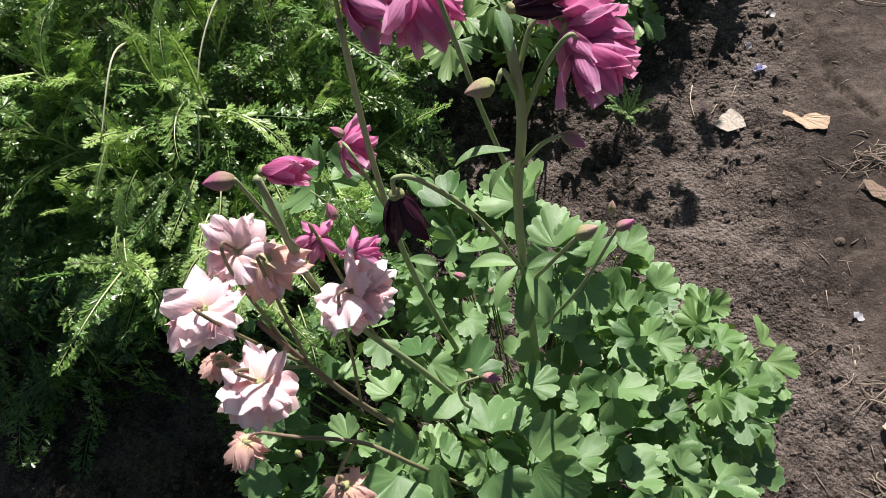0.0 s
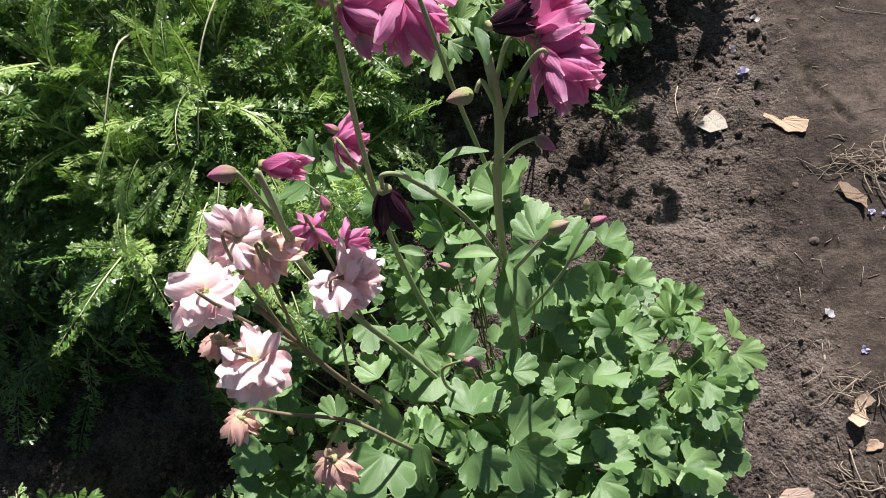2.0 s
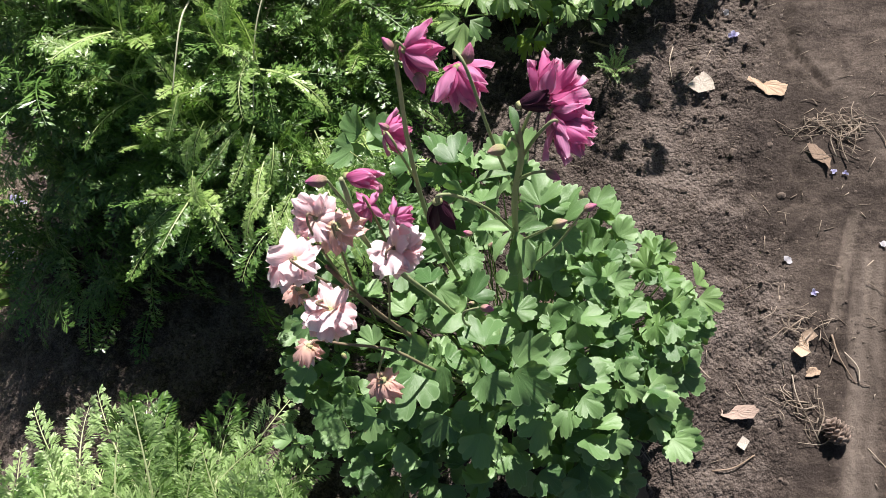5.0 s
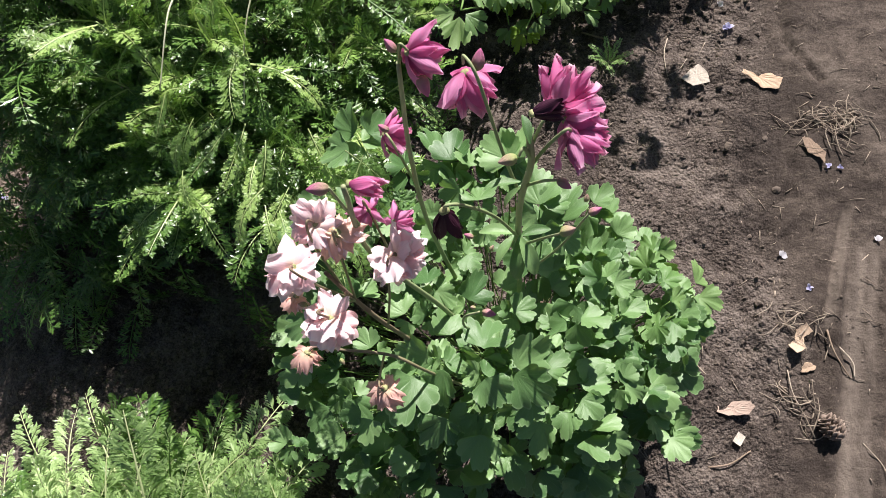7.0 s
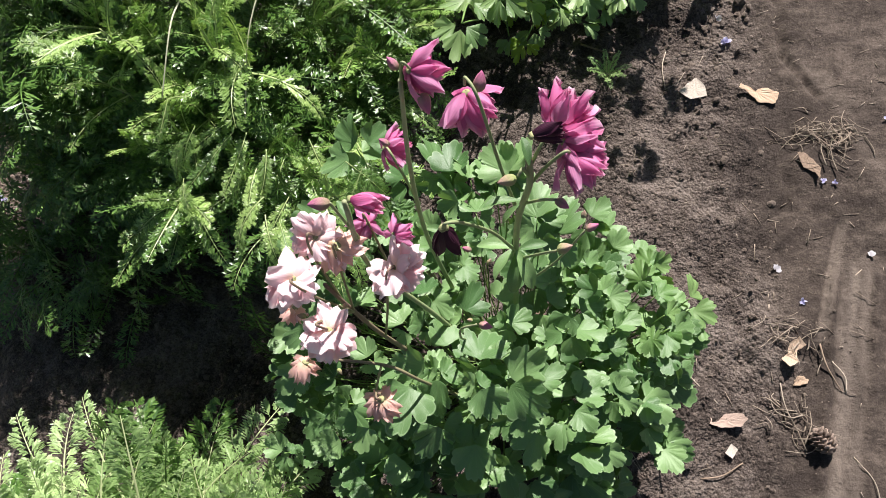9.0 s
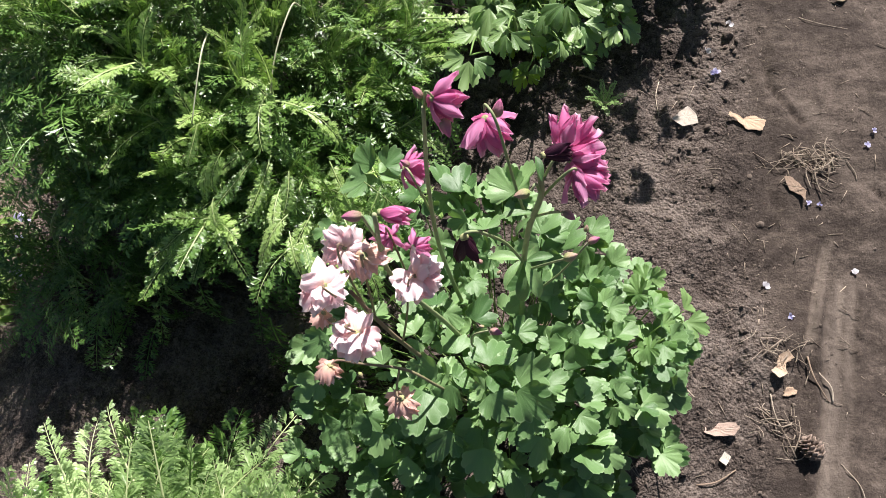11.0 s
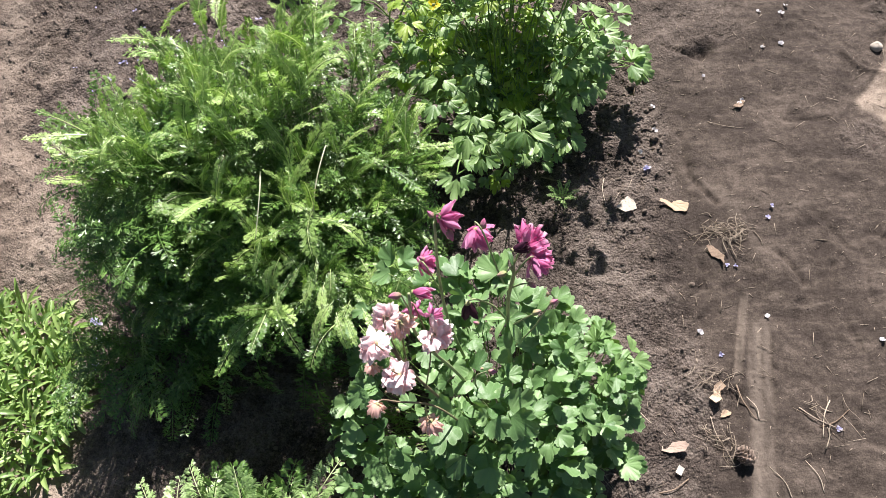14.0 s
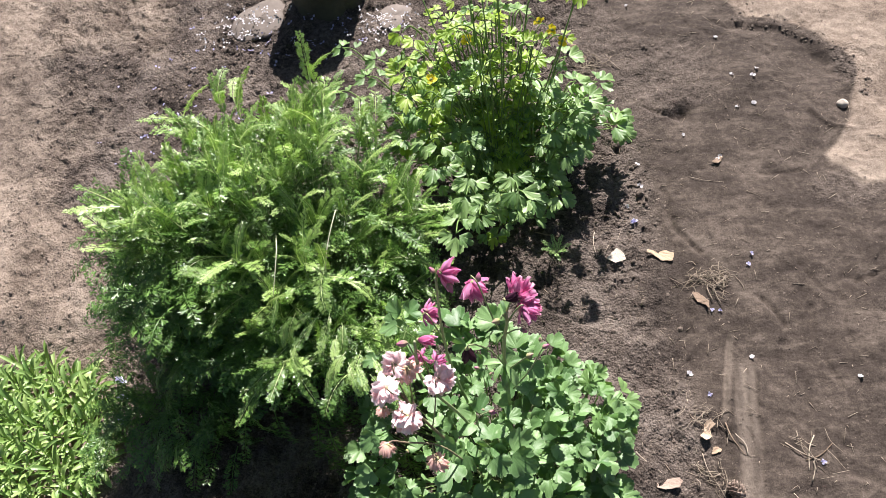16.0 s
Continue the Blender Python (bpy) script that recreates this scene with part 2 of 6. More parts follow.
M_white = petal_mat("white_petal", (0.6, 0.58, 0.6), (0.75, 0.73, 0.76), (0.8, 0.8, 0.8), (0.8, 0.8, 0.8))
M_straw = plain("dry_straw", (0.22, 0.175, 0.13), (0.55, 0.47, 0.37), scale=150)
M_straw_i = plain("dry_straw_bits", (0.1, 0.075, 0.055), (0.42, 0.35, 0.27), scale=150, island=True)
M_twig = plain("twig_bark", (0.13, 0.09, 0.06), (0.34, 0.26, 0.19), scale=120)
M_dry = plain("dry_leaf", (0.34, 0.23, 0.15), (0.62, 0.47, 0.34), scale=90, bump=0.7)
M_pale_leaf = plain("pale_dry_leaf", (0.36, 0.265, 0.21), (0.53, 0.41, 0.335), scale=60, bump=0.4)
M_tan_leaf = plain("tan_dry_leaf", (0.42, 0.29, 0.19), (0.63, 0.465, 0.325), scale=60, bump=0.4)
M_dry_brown = plain("brown_dry_leaf", (0.12, 0.085, 0.06), (0.34, 0.25, 0.18), scale=90, bump=0.7)
M_bark_w = plain("pale_bark", (0.48, 0.41, 0.33), (0.7, 0.64, 0.55), scale=70, bump=0.6)
M_cone = plain("cone_scale", (0.07, 0.052, 0.04), (0.4, 0.31, 0.25), scale=60, bump=0.6)
M_stone = plain("grey_stone", (0.1, 0.083, 0.07), (0.23, 0.195, 0.17), scale=30, bump=0.5, dist=0.004)
M_pebble = plain("pale_pebble", (0.27, 0.24, 0.2), (0.46, 0.41, 0.35), scale=60, bump=0.4)
M_dry_crumb = plain("dry_soil_crumbs", (0.07, 0.053, 0.042), (0.24, 0.19, 0.152), scale=200, island=True)
M_stump = plain("stump_bark", (0.03, 0.026, 0.018), (0.12, 0.11, 0.07), scale=14, bump=0.9, dist=0.02)


def voronoi(t, scale):
    c = t.nodes.new("ShaderNodeTexCoord")
    n = t.nodes.new("ShaderNodeTexVoronoi")
    n.inputs["Scale"].default_value = scale
    t.links.new(c.outputs["Object"], n.inputs["Vector"])
    return n.outputs["Distance"]


def soil_mat(name, clods=False):
    """Garden soil: moist dark crumbs, drier and paler where the mask says, with grit."""
    m, t, p = nodes_of(name)
    fine, mid, big = noise_tex(t, 330, 5, 0.75), noise_tex(t, 75, 6, 0.7), noise_tex(t, 6, 6, 0.65)
    f = calc(t, "ADD", calc(t, "MULTIPLY", fine, 0.5), calc(t, "ADD", calc(t, "MULTIPLY", mid, 0.35), calc(t, "MULTIPLY", big, 0.6)))
    f = calc(t, "SUBTRACT", f, 0.21)
    moist = ramp(t, f, [(0.38, (0.016, 0.012, 0.01)), (0.5, (0.09, 0.0715, 0.06)), (0.63, (0.228, 0.189, 0.161))])
    grain = calc(t, "ADD", voronoi(t, 150), calc(t, "MULTIPLY", voronoi(t, 330), 0.5))
    if clods:
        col = mixed(t, moist, (0.2, 0.16, 0.13), calc(t, "MULTIPLY", spread(t, True), 0.85))
        height = calc(t, "ADD", calc(t, "MULTIPLY", fine, 0.8), mid)
    else:
        dry = ramp(t, f, [(0.38, (0.11, 0.083, 0.064)), (0.5, (0.22, 0.174, 0.137)), (0.63, (0.33, 0.27, 0.215))])
        g = calc(t, "ADD", calc(t, "MULTIPLY", fine, 0.38), calc(t, "ADD", calc(t, "MULTIPLY", mid, 0.37), calc(t, "MULTIPLY", big, 0.45)))
        path = ramp(t, calc(t, "SUBTRACT", g, 0.1), [(0.36, (0.024, 0.018, 0.015)), (0.5, (0.066, 0.052, 0.042)), (0.64, (0.14, 0.112, 0.092))])
        streak = t.nodes.new("ShaderNodeMapping")
        streak.inputs["Rotation"].default_value, streak.inputs["Scale"].default_value = (0, 0, 0.5), (1.0, 3.2, 1.0)
        long_noise = t.nodes.new("ShaderNodeTexNoise")
        long_noise.inputs["Scale"].default_value, long_noise.inputs["Detail"].default_value, long_noise.inputs["Roughness"].default_value = 9, 8, 0.7
        t.links.new(t.nodes.new("ShaderNodeTexCoord").outputs["Object"], streak.inputs["Vector"])
        t.links.new(streak.outputs[0], long_noise.inputs["Vector"])
        damp = ramp(t, long_noise.outputs["Fac"], [(0.36, (1, 1, 1)), (0.5, (0, 0, 0))])
        path = mixed(t, path, (0.034, 0.026, 0.022), calc(t, "MULTIPLY", damp, 0.75))
        pale = ramp(t, long_noise.outputs["Fac"], [(0.55, (0, 0, 0)), (0.7, (1, 1, 1))])
        path = mixed(t, path, (0.17, 0.138, 0.112), calc(t, "MULTIPLY", pale, 0.7))
        at = []
        for key in ("trodden", "dry", "smear"):
            a = t.nodes.new("ShaderNodeAttribute")
            a.attribute_name = key
            at.append(a.outputs["Fac"])
        soft = calc(t, "ADD", at[1], calc(t, "MULTIPLY", calc(t, "SUBTRACT", big, 0.5), 0.7))
        soft = ramp(t, soft, [(0.2, (0, 0, 0)), (0.8, (1, 1, 1))])
        worn = calc(t, "ADD", at[0], calc(t, "MULTIPLY", calc(t, "SUBTRACT", big, 0.5), 1.2))
        worn = ramp(t, worn, [(0.2, (0, 0, 0)), (0.9, (1, 1, 1))])
        col = mixed(t, mixed(t, moist, path, worn), dry, soft)
        col = mixed(t, col, (0.23, 0.19, 0.155), calc(t, "MULTIPLY", at[2], calc(t, "ADD", 0.25, calc(t, "MULTIPLY", mid, 0.8))))
        pits = ramp(t, noise_tex(t, 42, 4, 0.6), [(0.28, (1, 1, 1)), (0.42, (0, 0, 0))])
        col = mixed(t, col, (0.03, 0.023, 0.019), calc(t, "MULTIPLY", calc(t, "MULTIPLY", pits, 0.2), calc(t, "SUBTRACT", 1.0, at[2])))
        crumb = calc(t, "MULTIPLY", grain, calc(t, "SUBTRACT", 1.0, calc(t, "MULTIPLY", at[0], 0.85)))
        height = calc(t, "SUBTRACT", calc(t, "ADD", calc(t, "MULTIPLY", fine, 0.6), calc(t, "MULTIPLY", mid, 1.4)), calc(t, "MULTIPLY", crumb, 1.15))
        height = calc(t, "MULTIPLY", height, calc(t, "SUBTRACT", 1.0, calc(t, "MULTIPLY", at[0], 0.45)))
    t.links.new(col, p.inputs["Base Color"])
    p.inputs["Roughness"].default_value, p.inputs["Specular IOR Level"].default_value = 0.9, 0.2
    bumped(t, p, height, 1.0, 0.005)
    return m


M_soil, M_clod = soil_mat("garden_soil"), soil_mat("soil_crumbs", True)

# ---- ground ----
def rough_mask(x, y):
    """1 where the soil is dug and cloddy, 0 where it is trodden smooth."""
    edge = 0.30 + 0.08 * vnoise(y * 3, x * 2, 4)
    right = 1 - step(edge - 0.02, edge + 0.12, x)
    left = 1 - 0.5 * step(0.98, 1.15, -x + 0.12 * vnoise(x * 4, y * 4, 5) - 0.32 * (np.asarray(y) - 0.6))
    far = step(1.7, 2.7, np.hypot(x, np.asarray(y) - 0.7))
    worn = 0.42 * step(0.35, 0.65, vnoise(np.asarray(x) * 4.3, np.asarray(y) * 5.5, 41)) * step(0.56, 0.66, np.asarray(x) + 0.3 * np.maximum(np.asarray(y) - 0.4, 0))
    right = np.maximum(right, worn)
    return right * left * (1 - far) + far * (0.45 + 0.35 * vnoise(x * 0.7, np.asarray(y) * 0.7, 31))


def dry_mask(x, y):
    x, y = np.asarray(x, float), np.asarray(y, float)
    n = 0.08 * vnoise(x * 5, y * 5, 6) + 0.03 * vnoise(x * 23, y * 23, 7)
    left = 0.8 * step(-0.16, 0.2, -(x + 0.93) - 0.36 * np.maximum(y - 0.6, 0) + 1.6 * n) * (1 - 0.3 * step(1.0, 1.25, y + n))
    ring = np.hypot(x - 0.735, y - 1.16)
    right = step(0.25, 0.275, ring + 0.12 * n - 0.05 * step(1.1, 1.25, y)) * step(0.86, 0.93, x + 0.2 * (y - 1.0) + 0.6 * n) * step(0.80, 0.86, y + 0.35 * (x - 0.95) + 0.4 * n)
    far = 0.7 * step(1.55, 1.75, y + n) * step(-0.9, -1.1, x)
    away = step(1.7, 2.7, np.hypot(x, y - 0.7))
    near = np.maximum(np.maximum(left, right), far)
    return np.clip(near * (1 - away) + away * (0.4 + 0.5 * vnoise(x * 0.6, y * 0.6, 32)), 0, 1)


def smear_mask(x, y):
    """The streaked smear left by something dragged along the path."""
    x, y = np.asarray(x, float), np.asarray(y, float)
    u = (x - 0.481 - 0.165 * (y - 0.095)) / 0.026 + 0.15 * vnoise(y * 9, 3.3, 2)
    stop = 1 - step(0.375, 0.40, y + 0.008 * u * u)
    streak = 0.5 + 0.55 * vnoise(u * 4.5, y * 2.5, 23) + 0.35 * vnoise(u * 2.2, y * 11, 24)
    main = (1 - step(0.75, 1.05, np.abs(u))) * stop * streak
    w = (x - 0.473 - 0.29 * (y - 0.302)) / 0.008
    side = 0.7 * (1 - step(0.6, 1.2, np.abs(w))) * step(0.24, 0.30, y) * (1 - step(0.44, 0.47, y))
    swirl = np.abs(np.hypot(x - 0.28, y - 0.5) - 0.30 - 0.02 * vnoise(x * 6, y * 6, 25)) / 0.016
    faint = 0.4 * (1 - step(0.5, 1.2, swirl)) * step(0.42, 0.48, x) * step(0.5, 0.6, y) * (0.6 + 0.4 * vnoise(x * 50, y * 8, 26))
    return np.clip(np.maximum(np.maximum(main, side), faint), 0, 1) * step(-1.2, -0.7, y)


def ground_z(x, y, fine=True):
    x, y = np.asarray(x, float), np.asarray(y, float)
    z = -0.07 * step(0.75, 1.0, -x) * (1 - step(0.5, 0.75, y))
    z = z + 0.012 * vnoise(x * 2.2, y * 2.2, 1) * step(0, 1, np.hypot(x, y - 0.5))
    if not fine:
        return z
    r = rough_mask(x, y)
    z = z + (0.004 + 0.007 * r) * vnoise(x * 14, y * 14, 2) + (0.002 + 0.0036 * r) * (1 - 2 * np.abs(vnoise(x * 30, y * 30, 3)))
    fold = vnoise(x * 5.5, y * 4.0, 14) + 0.25 * vnoise(x * 19, y * 19, 15)
    z = z + (1 - r) * (0.008 * vnoise(x * 7, y * 7, 16) + 0.0026 * vnoise(x * 17 + y * 6, y * 15, 34) - 0.004 * np.exp(-((fold - 0.12) / 0.05) ** 2) + 0.0012 * vnoise(x * 60, y * 60, 17))
    z = z + r * (0.0058 * (1 + 1.1 * np.clip(vnoise(x * 6, y * 6, 33), 0, 1)) * np.abs(vnoise(x * 31 + y * 13, y * 31 - x * 13, 27)) + 0.003 * np.abs(vnoise(x * 60 - y * 30, y * 60 + x * 30, 28)) - 0.0032)
    lump = vnoise(x * 75, y * 75, 8)
    z = z + (0.0006 + 0.0009 * r) * lump
    # the pressed round hollow with a broken edge
    ring = np.hypot(x - 0.735, y - 1.16) + 0.018 * vnoise(x * 9, y * 9, 6) + 0.006 * vnoise(x * 40, y * 40, 7)
    edge = step(0.84, 0.93, x + 0.5 * (y - 1.16)) * step(0.93, 1.05, y)
    z = z - edge * (0.008 * (1 - step(0.255, 0.282, ring)) - 0.004 * np.exp(-((ring - 0.288) / 0.012) ** 2) + 0.002 * np.exp(-((ring - 0.25) / 0.010) ** 2))
    bow = np.hypot(x - 0.985, y - 1.12) - 0.118
    z = z + 0.011 * np.exp(-(bow / 0.007) ** 2) * (1 - step(0.0, 0.03, np.abs(x - 0.905) - 0.035)) * (1 - step(1.07, 1.10, y))
    # the long smooth drag mark beside the bed
    u = (x - 0.481 - 0.165 * (y - 0.095)) / 0.026 + 0.15 * vnoise(y * 9, 3.3, 2)
    stop = 1 - step(0.375, 0.40, y + 0.01 * u * u)
    band = (1 - step(0.8, 1.1, np.abs(u))) * stop
    band, stop = band * step(-1.2, -0.7, y), stop * step(-1.2, -0.7, y)
    z = z * (1 - 0.75 * band) - 0.007 * band * (0.6 + 0.25 * np.cos(u * 7.0) + 0.2 * np.cos(u * 17.0 + 1)) + 0.007 * np.exp(-((np.abs(u) - 1.2) / 0.22) ** 2) * stop
    w = (x - 0.468 - 0.29 * (y - 0.302)) / 0.006
    z = z - 0.008 * np.exp(-w * w) * step(0.27, 0.30, y) * (1 - step(0.44, 0.47, y))
    # cracks in the trodden soil
    jit = 0.004 * vnoise(x * 30, y * 30, 18)
    for ax, ay, bx, by, deep in ((0.712, 0.623, 0.745, 0.542, 0.004), (0.711, 0.513, 0.686, 0.429, 0.006), (0.705, 0.381, 0.714, 0.314, 0.005), (0.45, 0.87, 0.45, 0.756, 0.005), (0.45, 0.756, 0.501, 0.676, 0.007),
                                 (0.692, 0.888, 0.802, 0.892, 0.004), (0.45, 1.14, 0.52, 1.10, 0.008), (0.695, 1.451, 0.742, 1.418, 0.004), (0.742, 1.418, 0.838, 1.44, 0.003), (0.82, 0.56, 0.95, 0.60, 0.006), (0.60, 0.55, 0.64, 0.47, 0.006)):
        dx, dy = bx - ax, by - ay
        s = np.clip(((x - ax) * dx + (y - ay) * dy) / (dx * dx + dy * dy), 0, 1)
        off = np.hypot(x - ax - s * dx + jit, y - ay - s * dy + jit)
        z = z - 1.7 * deep * np.exp(-(off / 0.0048) ** 2)
    z = z - 0.03 * np.exp(-((x - 0.545) ** 2 + (y - 1.108) ** 2) / 0.0006)
    return z


def axis(lo, hi, cell):
    core = list(np.arange(lo, hi + cell / 2, cell))
    out, s = [], cell
    while sum(out) < 90:
        s *= 1.35
        out.append(s)
    grow = np.cumsum(out)
    return np.array(list(lo - grow[::-1]) + core + list(core[-1] + grow))


gx, gy = axis(-1.8, 1.3, 0.006), axis(-0.22, 2.15, 0.006)
X, Y = np.meshgrid(gx, gy)
Z = ground_z(X, Y)
nx, ny = len(gx), len(gy)
gi = np.arange(nx * ny).reshape(ny, nx)
quads = np.stack([gi[:-1, :-1], gi[:-1, 1:], gi[1:, 1:], gi[1:, :-1]], -1).reshape(-1, 4)
gm = bpy.data.meshes.new("ground")
gm.vertices.add(nx * ny)
gm.vertices.foreach_set("co", np.stack([X, Y, Z], -1).astype(np.float32).ravel())
gm.loops.add(len(quads) * 4)
gm.loops.foreach_set("vertex_index", quads.astype(np.int32).ravel())
gm.polygons.add(len(quads))
gm.polygons.foreach_set("loop_start", np.arange(0, len(quads) * 4, 4, dtype=np.int32))
gm.polygons.foreach_set("use_smooth", np.ones(len(quads), dtype=bool))
gm.update(calc_edges=True)
gm.materials.append(M_soil)
for key, val in (("dry", dry_mask(X, Y)), ("trodden", 1 - rough_mask(X, Y)), ("smear", smear_mask(X, Y))):
    gm.attributes.new(key, "FLOAT", "POINT").data.foreach_set("value", np.asarray(val, dtype=np.float32).ravel())
solo("ground", gm, Matrix(), "dark moist garden soil, cloddy in the bed and trodden smooth on the path", "soil", kind="structure")


def gz(x, y):
    return float(ground_z(x, y))


def lumps(q, c, s):
    """Rounded, uneven clods about the places c, of the sizes s."""
    n, rings, m = len(c), 4, 8
    th = np.repeat(np.linspace(0.25, math.pi - 0.25, rings), m)
    ph = np.tile(np.arange(m) * 2 * math.pi / m, rings) + np.repeat(np.arange(rings) % 2, m) * math.pi / m
    base = np.concatenate([np.stack([np.sin(th) * np.cos(ph), np.sin(th) * np.sin(ph), np.cos(th)], -1), [(0, 0, 1), (0, 0, -1)]])
    k = len(base)
    turn = q.uniform(0, 6.28, (n, 3))
    bump = 1 + 0.22 * np.sin(3 * base[None, :, 0] + turn[:, :1]) * np.sin(3 * base[None, :, 1] + turn[:, 1:2]) + 0.12 * np.sin(6 * base[None, :, 2] + 5 * base[None, :, 0] + turn[:, 2:3]) + q.uniform(-0.1, 0.1, (n, k))
    v = base[None] * bump[..., None] * s[:, None, None] * np.stack([q.uniform(0.8, 1.3, n), q.uniform(0.7, 1.1, n), q.uniform(0.45, 0.8, n)], -1)[:, None, :] + c[:, None, :]
    tri = []
    for i in range(rings - 1):
        for j in range(m):
            a, b = i * m + j, i * m + (j + 1) % m
            tri += [(a, a + m, b), (b, a + m, b + m)]
    tri += [(j, (j + 1) % m, rings * m) for j in range(m)] + [((rings - 1) * m + (j + 1) % m, (rings - 1) * m + j, rings * m + 1) for j in range(m)]
    fs = (np.array(tri)[None] + (np.arange(n) * k)[:, None, None]).reshape(-1, 3)
    return v.reshape(-1, 3).tolist(), fs.tolist()


# crumbs of soil lying loose on the bed, along its edge and, smaller, on the path
def crumbs(n, lo, hi, box, seed, rough):
    q = np.random.RandomState(seed)
    x, y = q.uniform(box[0], box[1], n * 4), q.uniform(box[2], box[3], n * 4)
    w = rough_mask(x, y)
    patch = 0.5 + 0.5 * vnoise(x * 9, y * 9, 12)
    keep = q.rand(n * 4) < (1 - (0.85 if rough else 0.0) * dry_mask(x, y)) * ((0.02 + 0.98 * w) if rough else (0.25 + 0.3 * w)) * (0.25 + 0.75 * patch)
    x, y = x[keep][:n], y[keep][:n]
    n = len(x)
    s = lo + (hi - lo) * q.rand(n) ** 3.2
    c = np.stack([x, y, ground_z(x, y) + s * 0.12], -1)
    if lo > 0.004:
        return lumps(q, c, s)
    base = np.array([(1, 0, 0), (0.3, 0.95, 0), (-0.8, 0.6, 0), (-0.8, -0.6, 0), (0.3, -0.95, 0), (0, 0, 1), (0, 0, -1)], float)
    k = len(base)
    v = base[None] * q.uniform(0.65, 1.25, (n, k, 1)) * s[:, None, None]
    a = q.uniform(0, 6.28, n)
    ca, sa = np.cos(a)[:, None], np.sin(a)[:, None]
    t = q.uniform(-0.3, 0.3, (n, 1))
    vx, vy, vz = v[..., 0] * ca - v[..., 1] * sa, v[..., 0] * sa + v[..., 1] * ca, v[..., 2] * q.uniform(0.4, 0.75, (n, 1))
    vz = vz + t * vx
    pts = np.stack([vx, vy, vz], -1) + c[:, None, :]
    tri = [(i, (i + 1) % 5, 5) for i in range(5)] + [((i + 1) % 5, i, 6) for i in range(5)]
    fs = (np.array(tri)[None] + (np.arange(n) * k)[:, None, None]).reshape(-1, 3)
    return pts.reshape(-1, 3).tolist(), fs.tolist()


v, f = crumbs(30000, 0.0010, 0.0054, (-1.5, 0.62, -0.1, 2.0), 11, True)
CRUMBS = [v, f]
v, f = crumbs(15000, 0.0007, 0.0036, (-1.7, 1.3, -0.1, 2.0), 12, False)
v2, f2 = crumbs(70, 0.0045, 0.008, (-0.3, 0.56, -0.1, 1.6), 13, True)
v3, f3 = crumbs(240, 0.0041, 0.0066, (-0.05, 0.42, 0.2, 1.0), 14, True)
f2 += [[i + len(v2) for i in t] for t in f3]
v2 += v3
for seed, n, box in ((16, 110, (0.26, 0.40, 0.82, 1.14)), (17, 420, (-1.0, -0.2, 1.1, 1.62))):
    v3, f3 = crumbs(n, 0.0045, 0.0105, box, seed, seed == 17)
    f2 += [[i + len(v2) for i in t] for t in f3]
    v2 += v3
q = np.random.RandomState(18)
turn = q.uniform(-0.2, 1.5, 230)
reach = 0.292 + 0.018 * q.randn(230)
cx, cy = 0.735 + reach * np.cos(turn), 1.16 + reach * np.sin(turn)
size = 0.0015 + 0.004 * q.rand(230) ** 3
v3, f3 = lumps(q, np.stack([cx, cy, ground_z(cx, cy) + 0.1 * size], -1), size)
f2 += [[i + len(v2) for i in t] for t in f3]
v2 += v3
CRUMBS[1] += [[i + len(CRUMBS[0]) for i in t] for t in f2]
CRUMBS[0] += v2
solo("soil_crumbs", mesh("soil_crumbs", *CRUMBS, M_clod, None, False), Matrix(), "loose dark crumbs and clods of moist soil over the bed", "soil", kind="stuff")
v4, f4 = crumbs(11000, 0.0013, 0.0064, (-1.85, -0.7, 0.3, 2.1), 15, False)
solo("dry_crumbs", mesh("dry_crumbs", v4, f4, M_dry_crumb, None, False), Matrix(), "dry brown crumbs on the bare soil beyond the bed", "soil", kind="stuff")
solo("soil_grit", mesh("soil_grit", v, f, M_clod, None, False), Matrix(), "fine grit of soil on the trodden path", "soil", kind="stuff")

